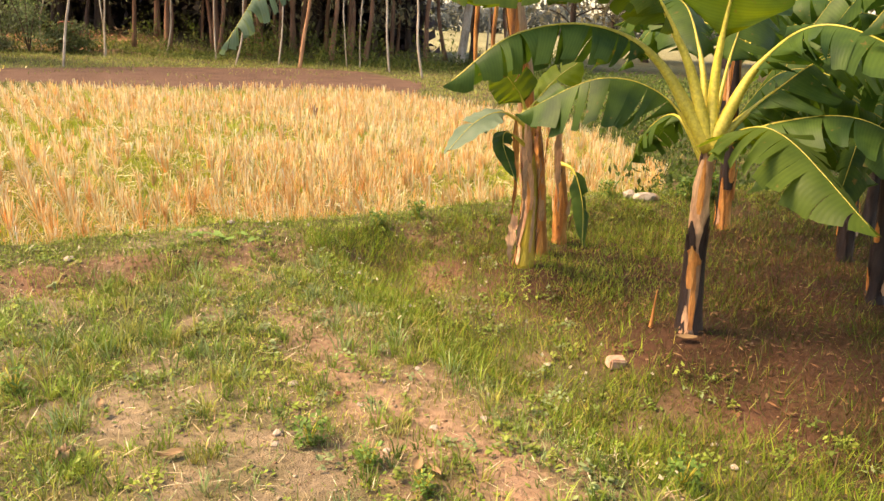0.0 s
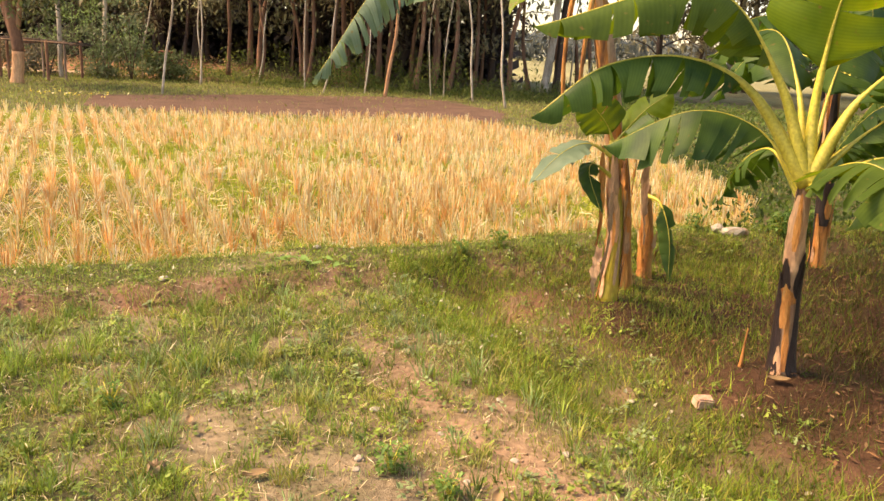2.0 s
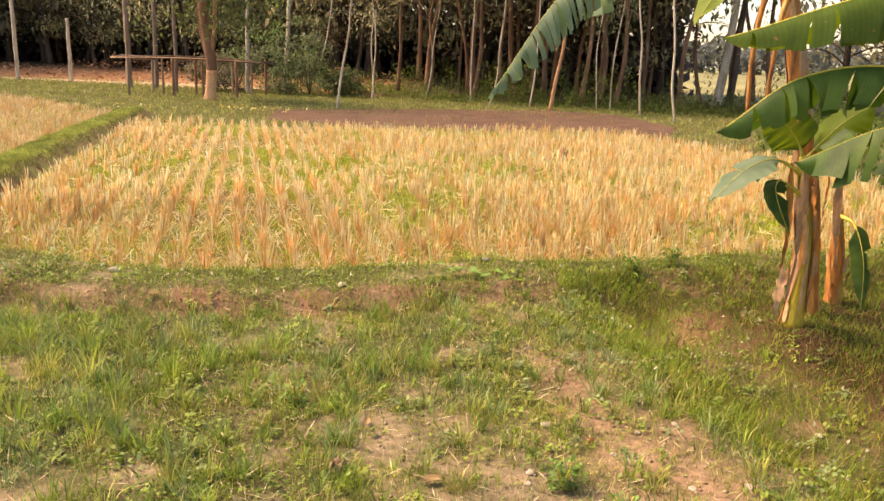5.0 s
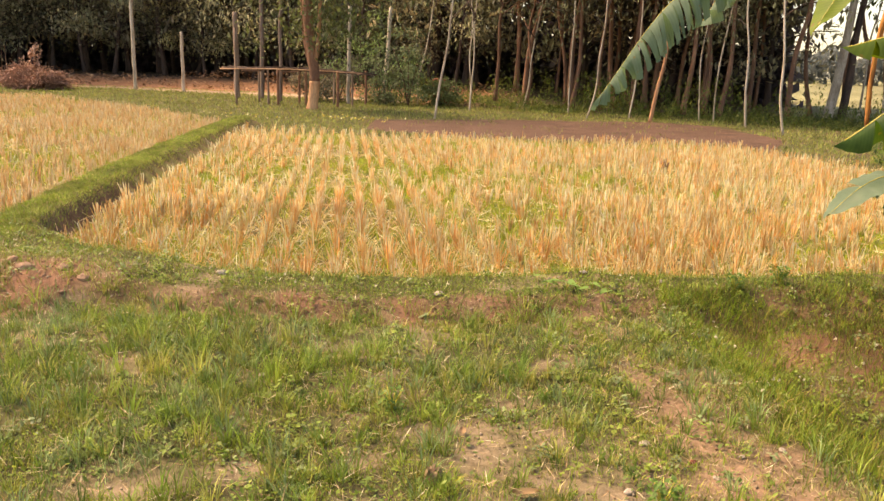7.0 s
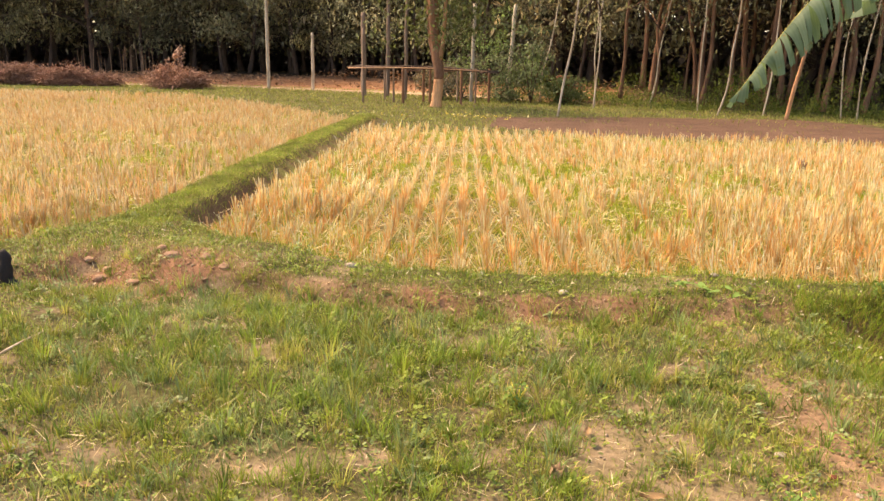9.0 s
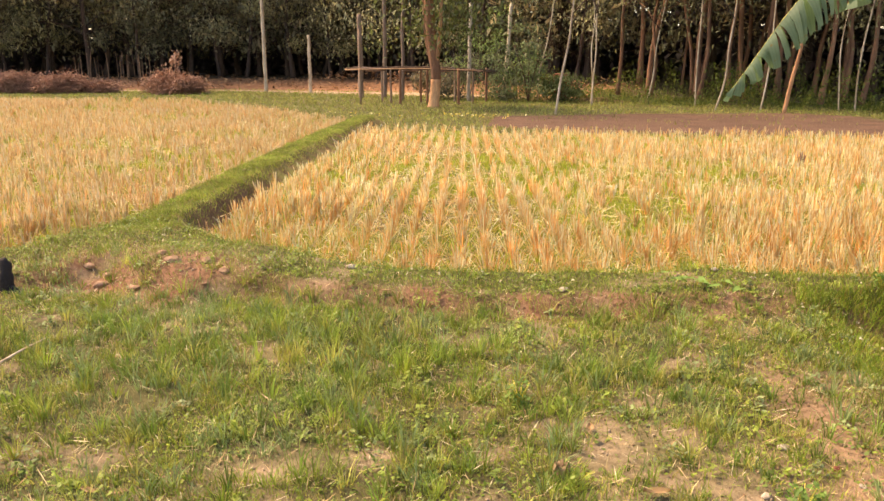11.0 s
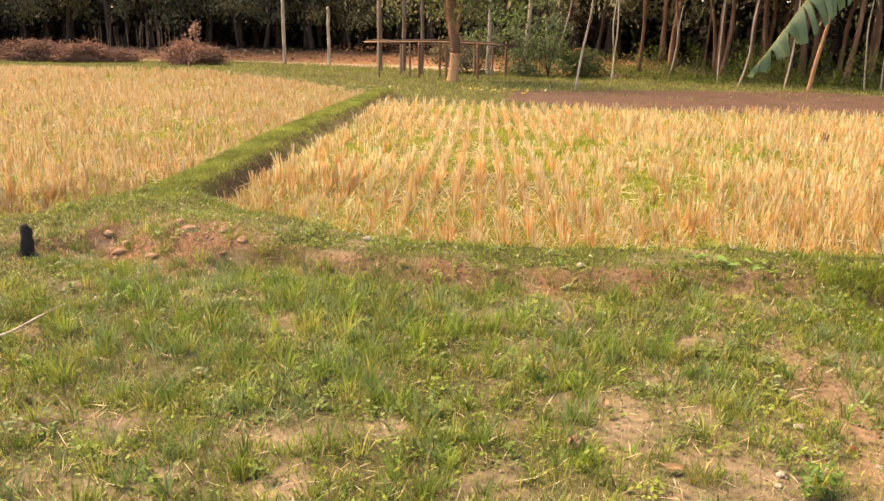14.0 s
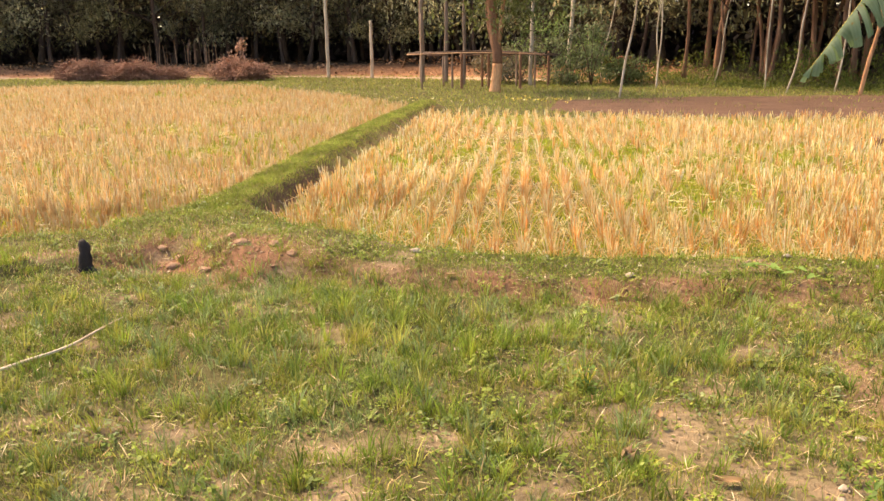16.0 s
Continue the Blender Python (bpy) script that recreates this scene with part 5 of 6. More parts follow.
    tagged(part("distant_woods", mesh_of("distant_woods", v, f, col), FOLIAGE), "distant woods beyond open fields, haze put into their colour", "woods", kind="stuff")


build_wood()


# ---- undergrowth, shelter, posts ----
def build_undergrowth():
    x, y = spread(48000, -20, 4, 27, 37)
    keep = (y > 30.0 + 1.2 * (fbm(x, y, 1.8, 141) - 0.5) - 0.12 * (x + 8)) & (rng.random(len(x)) < 0.9)
    x, y = x[keep], y[keep]
    tall = 0.08 + 1.6 * smooth(0.35, 0.75, fbm(x, y, 1.3, 143)) ** 1.3
    c = np.stack([x, y, height(x, y) + tall * rng.random(len(x)) ** 0.7], 1)
    v, f, col = leaflets(c, 0.08 + 0.1 * rng.random(len(x)), shades(len(x), (0.09, 0.14, 0.032), (0.12, 0.17, 0.04), (0.17, 0.2, 0.055), (0.07, 0.1, 0.03)), 0.7, 0.35)
    tagged(part("undergrowth", mesh_of("undergrowth", v, f, col), FOLIAGE), "green fern and shrub undergrowth at the wood's edge", "undergrowth", kind="stuff")
    x, y = spread(22000, 0.5, 14, 14, 31)
    keep = ~inside(x, y, FIELD) & (rng.random(len(x)) < 0.8)
    x, y = x[keep], y[keep]
    c = np.stack([x, y, height(x, y) + (0.1 + 0.45 * fbm(x, y, 1.3, 147)) * rng.random(len(x))], 1)
    v, f, col = leaflets(c, 0.08 + 0.1 * rng.random(len(x)), shades(len(x), (0.09, 0.15, 0.035), (0.12, 0.19, 0.04), (0.07, 0.11, 0.03)), 0.7, 0.4)
    tagged(part("weed_thicket", mesh_of("weed_thicket", v, f, col), FOLIAGE), "dark green weed thicket beside the rice field", "weeds", kind="stuff")
    x, y = spread(26000, 1.2, 9, 7.4, 15)
    keep = ~inside(x, y, FIELD) & (from_bank(x, y) > -0.2)
    x, y = x[keep], y[keep]
    c = np.stack([x, y, height(x, y) + (0.04 + 0.3 * smooth(0.35, 0.7, fbm(x, y, 0.8, 151))) * rng.random(len(x))], 1)
    v, f, col = leaflets(c, 0.05 + 0.06 * rng.random(len(x)), shades(len(x), (0.1, 0.17, 0.03), (0.14, 0.22, 0.04), (0.08, 0.13, 0.025)), 0.7, 0.4)
    tagged(part("corner_weeds", mesh_of("corner_weeds", v, f, col), FOLIAGE), "dark green weeds at the corner of the rice field", "weeds", kind="stuff")
    x, y = spread(40000, -75, -15, 12, 48)
    keep = (to_line(x, y, TRACK) > 3.6) & (to_line(x, y, TRACK) < 9)
    x, y = x[keep], y[keep]
    c = np.stack([x, y, height(x, y) + 0.02 + 0.1 * rng.random(len(x)) + 0.5 * rng.random(len(x)) * smooth(0.5, 0.62, fbm(x, y, 3.5, 149))], 1)
    v, f, col = leaflets(c, 0.13 + 0.16 * rng.random(len(x)), shades(len(x), (0.42, 0.22, 0.12), (0.5, 0.3, 0.17), (0.3, 0.16, 0.09), (0.2, 0.12, 0.08)), 0.4, 0.5)
    tagged(part("woodland_litter", mesh_of("woodland_litter", v, f, col), DEAD), "rusty brown fallen leaves under the trees", "leaf litter", kind="stuff")


build_undergrowth()


def post(x, y, tall, radius, lean=(0, 0), mat=None, label="weathered grey-brown wooden post standing in grass", group="posts by the shelter", seed=0):
    r = np.random.default_rng(seed)
    z = float(height(x, y)) - 0.08
    h = np.linspace(0, tall, 8)
    pts = np.stack([lean[0] * h + r.normal(0, 0.01, 8), lean[1] * h + r.normal(0, 0.01, 8), h], 1)
    ob = part("post", mesh_of("post", *tube(spline(pts, 22), np.linspace(radius, radius * 0.8, 22), 10, 0.15, seed), smooth_shade=True), mat or WOOD_POST)
    ob.location = (x, y, z)
    return tagged(ob, label, "post", group)


for k, (x, y, tall, rad, lx, mat) in enumerate(((-33.06, 30.66, 6.30, 0.1, 0.0, PALE_BARK), (-31.16, 32.09, 3.06, 0.095, 0.0, PALE_BARK), (-24.20, 28.12, 3.73, 0.125, -0.01, None),
                                               (-23.64, 29.13, 5.21, 0.1, 0.01, None), (-21.29, 27.40, 4.42, 0.08, 0.01, None), (-19.03, 29.05, 4.09, 0.09, 0.02, PALE_BARK), (-18.30, 30.72, 4.13, 0.095, 0.08, PALE_BARK))):
    post(x, y, tall, rad, (lx, 0), mat, "tall pale bare post near the dirt track" if k < 2 else "weathered wooden post standing in grass", seed=600 + k)


def build_shelter():
    """A low open shelter: forked posts carrying a flat deck of thin poles."""
    at = (-12.4, 16.4, 0.0)
    p = thing("pole_shelter", at, "low open shelter of posts carrying a thin pole deck", "shelter")
    p.location, p.scale = (-18.77, 25.02, float(height(-18.77, 25.02)) - 0.03), (1.52, 1.52, 1.52)
    top = 0.88
    a, b = np.array((-13.75, 15.8)), np.array((-10.72, 17.12))
    along = (b - a) / np.linalg.norm(b - a)
    side = np.array((-along[1], along[0]))
    for k, (u, w) in enumerate(((0.0, 0.0), (0.33, 0.1), (0.62, 0.0), (0.82, 0.0), (0.05, 1.5), (0.4, 1.5), (0.7, 1.5), (0.98, 1.4), (0.2, 0.7), (0.5, 0.9), (0.9, 0.7))):
        q = a + along * u * 3.1 + side * w
        tall = top + (1.0 if k == 0 else 0.05)
        z0 = -0.08
        v, f = tube([(q[0] - at[0], q[1] - at[1], z0 + t * (tall - z0)) for t in np.linspace(0, 1, 7)], np.full(7, 0.034 if k % 2 else 0.026), 9, 0.2, 620 + k)
        part("shelter_post", mesh_of("shelter_post", v, f, smooth_shade=True), WOOD_POST if k % 2 == 0 else RUST_BARK, p)
    r = np.random.default_rng(9)
    for k in range(9):
        s, e = a + side * (k * 0.19 - 0.05) - along * r.uniform(-0.1, 0.45), b + side * (k * 0.19 - 0.05) + along * r.uniform(-0.3, 0.2)
        s, e = s - at[:2], e - at[:2]
        m = (s + e) / 2
        v, f = tube(spline([(*s, top + 0.04 + r.normal(0, 0.02)), (*m, top + 0.03 + r.normal(0, 0.02)), (*e, top - 0.02 + r.normal(0, 0.02))], 9), np.linspace(0.019, 0.012, 9), 7, 0.1, 640 + k)
        part("deck_pole", mesh_of("deck_pole", v, f, smooth_shade=True), BROWN_BARK if k else BAMBOO, p)
    for k in range(4):
        q = a + along * (0.2 + k * 0.95)
        s, e = q - side * 0.15 - at[:2], q + side * 1.7 - at[:2]
        v, f = tube([(*s, top - 0.02), (*((s + e) / 2), top - 0.03), (*e, top - 0.02)], np.full(3, 0.018), 7, 0.1, 660 + k)
        part("cross_pole", mesh_of("cross_pole", v, f, smooth_shade=True), TWIG, p)


build_shelter()


def build_shelter_trees():
    # the tan forked trunk in front of the shelter
    at = (-17.30, 24.01, float(height(-17.30, 24.01)) - 0.06)
    p = thing("forked_tree", at, "forked tree with tan smooth trunk before the shelter", "tree")
    p.scale = (1.49, 1.49, 1.49)
    main = spline([(0, 0, 0), (0.07, 0, 0.5), (0.08, 0, 0.9), (0.0, 0, 1.4), (-0.1, 0, 2.2), (-0.2, 0, 4.2)], 30)
    rad = np.concatenate([[0.165, 0.145, 0.13], np.linspace(0.122, 0.115, 27)])
    # tan base colour includes the orange light on it; browner bark above
    trunk = part("trunk", mesh_of("trunk", *tube(main[:10], rad[:10], 12, 0.1, 1), smooth_shade=True), TAN_BARK, p)
    part("upper_trunk", mesh_of("upper_trunk", *tube(main[9:], rad[9:], 12, 0.1, 1), smooth_shade=True), RUST_BARK, trunk, "dark brown upper trunk")
    for k, pts in enumerate(([(0.08, 0.02, 0.75), (-0.12, 0.03, 1.3), (-0.3, 0.1, 2.0), (-0.45, 0.2, 3.6)], [(0.07, 0, 1.05), (0.16, 0, 1.4), (0.2, 0.02, 1.9), (0.28, 0.02, 3.2)])):
        part("limb", mesh_of("limb", *tube(spline(pts, 16), np.linspace(0.06, 0.04, 16), 10, 0.1, 3 + k), smooth_shade=True), RUST_BARK if k == 0 else TAN_BARK, p)
    r = np.random.default_rng(12)
    heads = [np.array((r.normal(0, 0.9), r.normal(0, 0.8), r.uniform(1.65, 4.4))) + r.normal(0, 1, (70, 3)) * (0.35, 0.35, 0.28) for _ in range(50)]
    c = np.concatenate(heads)
    v, f, col = leaflets(c, 0.1 + 0.08 * r.random(len(c)), np.array((0.13, 0.16, 0.06)) * (0.6 + 0.8 * r.random((len(c), 1))), 0.8, 0.45, r)
    part("crown", mesh_of("crown", v, f, col), FOLIAGE, p)
    # rounded shrubs behind it
    for k, (x, y, w, h, green) in enumerate(((-16.30, 29.32, 1.2, 2.9, (0.1, 0.14, 0.07)), (-18.99, 31.55, 1.5, 3.3, (0.1, 0.155, 0.055)), (-20.97, 32.13, 1.24, 2.33, (0.085, 0.12, 0.055)), (-15.42, 30.50, 0.93, 1.08, (0.09, 0.125, 0.05)), (-19.9, 29.6, 1.1, 1.7, (0.06, 0.062, 0.045)), (-21.6, 30.3, 1.2, 1.5, (0.065, 0.06, 0.045)), (-17.6, 29.9, 1.0, 1.9, (0.065, 0.08, 0.05)))):
        at = (x, y, float(height(x, y)) - 0.03)
        p = thing("shrub", at, "leafy green shrub beside the pole shelter", "shrub", "shrubs by the shelter")
        for j in range(6):
            a = j * 1.05
            v, f = tube(spline([(0, 0, 0), (math.cos(a) * w * 0.2, math.sin(a) * w * 0.2, h * 0.4), (math.cos(a) * w * 0.6, math.sin(a) * w * 0.6, h * 0.8)], 6), np.linspace(0.025, 0.008, 6), 6)
            part("stem", mesh_of("stem", v, f), BROWN_BARK, p)
        heads = []
        for j in range(20):
            u = r.normal(0, 1, 3)
            u = u / np.linalg.norm(u) * r.uniform(0.35, 1.3)
            heads.append(u * (w, w, h * 0.5) + (0, 0, h * 0.52) + r.normal(0, 1, (95, 3)) * (0.2, 0.2, 0.13) * w)
        c = np.concatenate(heads)
        c = c[c[:, 2] > 0.05]
        v, f, col = leaflets(c, 0.09 + 0.09 * r.random(len(c)), np.array(green) * 2.1 * (0.55 + 0.8 * r.random((len(c), 1))), 0.7, 0.5, r)
        part("foliage", mesh_of("foliage", v, f, col), FOLIAGE, p)
    # the two-toned big trunk beside the open ground
    at = (-0.52, 37.59, float(height(-0.52, 37.59)) - 0.06)
    p = thing("large_tree", at, "large tree with pale grey trunk leaning beside a darker one", "tree")
    p.scale = (1.47, 1.47, 1.47)
    for k, (pts, rad, mat) in enumerate((([(-0.2, 0, 0), (-0.05, 0, 1.2), (0.05, 0, 2.5), (0.25, 0, 6)], 0.14, PALE_BARK), ([(0.16, 0.2, 0), (0.24, 0.2, 1.2), (0.28, 0.2, 2.6), (0.6, 0.2, 6)], 0.12, BROWN_BARK))):
        part("trunk", mesh_of("trunk", *tube(spline(pts, 20), np.linspace(rad, rad * 0.6, 20), 12, 0.12, 20 + k), smooth_shade=True), mat, p)
    c = np.concatenate([np.array((r.normal(0.3, 1.2), r.normal(0, 1.0), r.uniform(3.2, 7))) + r.normal(0, 1, (60, 3)) * 0.4 for _ in range(34)])
    v, f, col = leaflets(c, 0.14 + 0.08 * r.random(len(c)), np.array((0.06, 0.09, 0.035)) * (0.6 + 0.8 * r.random((len(c), 1))), 0.8, 0.45, r)
    part("crown", mesh_of("crown", v, f, col), FOLIAGE, p)
    # small rust-red mud wall seen under the shrub
    bm = bmesh.new()
    bmesh.ops.create_cube(bm, size=1)
    for vert in bm.verts:
        vert.co = Vector((vert.co.x * 0.7, vert.co.y * 0.4, vert.co.z * 1.5))
    bmesh.ops.bevel(bm, geom=bm.edges[:], offset=0.06, segments=2, affect="EDGES")
    me = bpy.data.meshes.new("mud_mound")
    bm.to_mesh(me)
    bm.free()
    ob = part("mud_mound", me, RED_CLAY)
    ob.location = (-16.28, 32.23, float(height(-16.28, 32.23)) + 0.35)
    ob.rotation_euler = (0.1, 0, 0.5)
    tagged(ob, "worn red clay lump under the shrubs", "clay mound")


build_shelter_trees()


def brush_pile(x, y, lx, ly, h, twigs, seed, label, leaves=0, tone=(0.33, 0.14, 0.09)):
    """A heap of cut twigs, with withered leaves on some."""
    r = np.random.default_rng(seed)
    at = (x, y, float(height(x, y)) - 0.02)
    p = thing("brush_pile", at, label, "brush pile", "brush piles")
    p.scale = (1.68, 1.68, 1.68)
    a, q = r.random(twigs) * 6.28, np.sqrt(r.random(twigs))
    px, py = np.cos(a) * q * lx, np.sin(a) * q * ly
    pz = h * np.sqrt(1 - q ** 2.2) * r.random(twigs) ** 0.4 * (0.8 + 0.4 * np.sin(px * 5 + seed)) + 0.03
    az, tilt = r.random(twigs) * 6.28, r.normal(0.1, 0.35, twigs)
    ln = r.uniform(0.3, 0.9, twigs)
    d = np.stack([np.cos(az) * np.cos(tilt), np.sin(az) * np.cos(tilt), np.sin(tilt)], 1) * ln[:, None] / 2
    c = np.stack([px, py, pz + 0.04], 1)
    lo, hi = c - d, c + d
    lo[:, 2], hi[:, 2] = np.maximum(lo[:, 2], 0.0), np.maximum(hi[:, 2], 0.02)
    w = r.uniform(0.006, 0.014, twigs)
    ang = np.array([0, 2.1, 4.2])
    s = np.stack([-np.sin(az), np.cos(az), np.zeros(twigs)], 1)
    up = np.array((0, 0, 1.0))
    ring = [(s * math.cos(t) + up * math.sin(t)) * w[:, None] for t in ang]
    v = np.stack([lo + k for k in ring] + [hi + k * 0.6 for k in ring], 1).reshape(-1, 3)
    f = (np.arange(twigs)[:, None, None] * 6 + np.array([[0, 1, 4, 3], [1, 2, 5, 4], [2, 0, 3, 5]])[None]).reshape(-1, 4)
    tagged(part("twigwork", mesh_of("twigwork", v, f), TWIG, p), kind="stuff")
    if leaves:
        k = r.integers(0, twigs, leaves)
        c = lo[k] + (hi - lo)[k] * r.random((leaves, 1)) + r.normal(0, 0.05, (leaves, 3)) + (0, 0, 0.05)
        v, f, col = leaflets(c, 0.045 + 0.05 * r.random(leaves), np.array(tone) * (0.75 + 0.4 * r.random((leaves, 1))), 0.8, 0.5, r)
        part("withered_leaves", mesh_of("withered_leaves", v, f, col), DEAD, p)
    return p


p = brush_pile(-35.2, 26.5, 0.95, 0.7, 0.55, 1100, 701, "heap of cut branches with withered pinkish leaves", 3200, (0.46, 0.26, 0.19))
at = np.array(p.location)
v, f = tube(spline([(0, 0, 0.3), (0.05, 0, 0.8), (0.15, 0, 1.3)], 8), np.linspace(0.03, 0.012, 8), 6)
part("upright_branch", mesh_of("upright_branch", v, f), TWIG, p)
r = np.random.default_rng(3)
c = np.concatenate([np.array((0.12, 0, 1.12)) + r.normal(0, 1, (45, 3)) * (0.07, 0.07, 0.1), np.array((-0.08, 0, 0.98)) + r.normal(0, 1, (40, 3)) * (0.06, 0.06, 0.07), np.array((0.03, 0, 0.8)) + r.normal(0, 1, (75, 3)) * (0.09, 0.09, 0.12)])
v, f, col = leaflets(c, 0.08 + 0.06 * r.random(160), np.array((0.5, 0.32, 0.25)) * (0.6 + 0.8 * r.random((160, 1))), 0.8, 0.5, r)
part("withered_leaves", mesh_of("withered_leaves", v, f, col), DEAD, p)
brush_pile(-43.4, 22.5, 0.98, 0.8, 0.55, 1300, 702, "low heap of dark brown dry twigs", 2600, (0.32, 0.16, 0.12))
brush_pile(-41.0, 23.6, 0.85, 0.75, 0.5, 1200, 703, "low heap of dark brown dry twigs", 2200, (0.28, 0.13, 0.1))
brush_pile(-39.46, 24.97, 0.6, 0.4, 0.22, 420, 704, "small heap of dark brown dry twigs", 400, (0.2, 0.1, 0.08))


# ---- bamboo grove behind the track ----
def bamboo_culm(x, y, tall, radius, lean, seed):
    """A jointed bare culm."""
    r = np.random.default_rng(seed)
    u = np.linspace(0, 1, 25)
    pts = np.stack([lean * tall * u ** 1.6, 0.03 * tall * u ** 2 * r.normal(), tall * u], 1)
    rad = radius * (1 - 0.45 * u) * np.where(np.arange(25) % 3 == 0, 1.16, 1.0)
    ob = part("bamboo_culm", mesh_of("bamboo_culm", *tube(pts, rad, 7), smooth_shade=True), BAMBOO)
    ob.location = (x, y, float(height(x, y)) - 0.06)
    tagged(ob, "dry brown bamboo culm in a grove behind the track", "bamboo", "bamboo culms")


for k in range(26):
    t = random.random()
    bamboo_culm(-53.6 + 5.6 * t + random.uniform(-0.9, 0.9), 31.8 + 2.8 * t + random.uniform(-0.9, 0.9), random.uniform(0.9, 1.9), random.uniform(0.018, 0.032), random.uniform(-0.1, 0.1), 720 + k)


# ---- small things ----
def lump(name, x, y, size, mat, label, category, group="", seed=0, sink=0.25, squash=0.7, turn=0.0):
    """An uneven stone or clod with faceted, softened shape."""
    r = np.random.default_rng(seed)
    bm = bmesh.new()
    bmesh.ops.create_icosphere(bm, subdivisions=2, radius=0.5)
    k = Vector(r.random(3) * 10)
    for vert in bm.verts:
        n = noise.noise(vert.co * 2.2 + k)
        vert.co *= 1 + 0.38 * n
        vert.co.z *= squash
        vert.co = Vector((vert.co.x * size[0], vert.co.y * size[1], vert.co.z * size[2]))
    me = bpy.data.meshes.new(name)
    bm.to_mesh(me)
    bm.free()
    ob = part(name, me, mat)
    ob.location = (x, y, float(height(x, y)) + size[2] * squash * (0.5 - sink))
    ob.rotation_euler = (0, 0, turn or r.random() * 6)
    return tagged(ob, label, category, group)


for k, (x, y, s) in enumerate(((-0.49, 3.02, 0.05), (-0.39, 2.94, 0.035), (-0.70, 3.08, 0.055), (-0.66, 2.65, 0.05), (-0.65, 2.57, 0.035), (-0.08, 2.78, 0.045), (0.12, 2.86, 0.05), (-0.32, 3.16, 0.035),
                               (-0.18, 3.31, 0.045), (1.14, 2.90, 0.05), (1.11, 3.07, 0.05), (0.46, 3.82, 0.05), (-0.76, 2.92, 0.03), (-0.24, 2.58, 0.04), (-2.53, 2.87, 0.05))):
    lump("stone", x, y, (s * 0.85, s * 0.7, s * 0.6), RED_CLAY if k == 0 else STONE, "small orange brick chip on worn earth" if k == 0 else "small pale rounded stone on worn earth", "stone", "stones on the lawn", 800 + k)
for k, (x, y, s) in enumerate(((-2.33, 4.40, 0.1), (-0.73, 6.27, 0.13), (-1.68, 5.45, 0.08), (-3.79, 4.01, 0.12), (-1.43, 5.50, 0.06), (-1.16, 5.63, 0.07), (-3.63, 4.02, 0.06))):
    lump("stone", x, y, (s * 0.75, s * 0.6, s * 0.5), STONE, "pale clod of dried mud on the bank", "stone", "stones on the bank", 830 + k)
def build_crumbs():
    """Crumbs of dry earth on the digs, the scarp and the worn patches."""
    x, y = spread(90000, -6.6, 2.6, 0.9, 6.6)
    s = from_bank(x, y)
    p = 0.4 * bare(x, y) * np.where(to_line(x, y, EDGE) < -0.4, 0.15, 1.0) + 0.25 * (np.abs(s + 0.62) < 0.08)
    for mx, my, q in ((-5.15, 2.98, 0.36), (-4.55, 3.28, 0.24)):
        p = p + 1.6 * np.exp(-((x - mx) ** 2 + (y - my) ** 2) / (q * q))
    keep = (s < 0) & (rng.random(len(x)) < p * 0.4)
    x, y = x[keep], y[keep]
    n = len(x)
    size = 0.003 + 0.009 * rng.random(n) ** 3
    o = np.array([(1, 0, 0), (-1, 0, 0), (0, 1, 0), (0, -1, 0), (0, 0, 0.8), (0, 0, -0.8)], float)
    v = o[None] * size[:, None, None] * (0.55 + 0.9 * rng.random((n, 6, 1))) + np.stack([x, y, height(x, y) + size * 0.3], 1)[:, None]
    f = np.array([[0, 2, 4], [2, 1, 4], [1, 3, 4], [3, 0, 4], [2, 0, 5], [1, 2, 5], [3, 1, 5], [0, 3, 5]])
    f = (np.arange(n)[:, None, None] * 6 + f[None]).reshape(-1, 3)
    c = np.repeat(shades(n, (0.33, 0.21, 0.14), (0.26, 0.15, 0.095), (0.44, 0.34, 0.25)), 6, 0)
    tagged(part("soil_crumbs", mesh_of("soil_crumbs", v.reshape(-1, 3), f, c), DEAD), "loose brown earth crumbs on worn ground", "soil crumbs", kind="stuff")


build_crumbs()
for k in range(11):
    x, y = (-5.19 + 0.2 * rng.standard_normal(), 3.01 + 0.1 * rng.standard_normal()) if k < 6 else (-4.54 + 0.18 * rng.standard_normal(), 3.33 + 0.08 * rng.standard_normal())
    s = 0.03 + 0.05 * rng.random()
    lump("clod", x, y, (s * 1.4, s, s * 0.7), CLAY, "brown dug clod of clay on the bank", "clod", "dug clods", 850 + k, 0.3, 0.95)


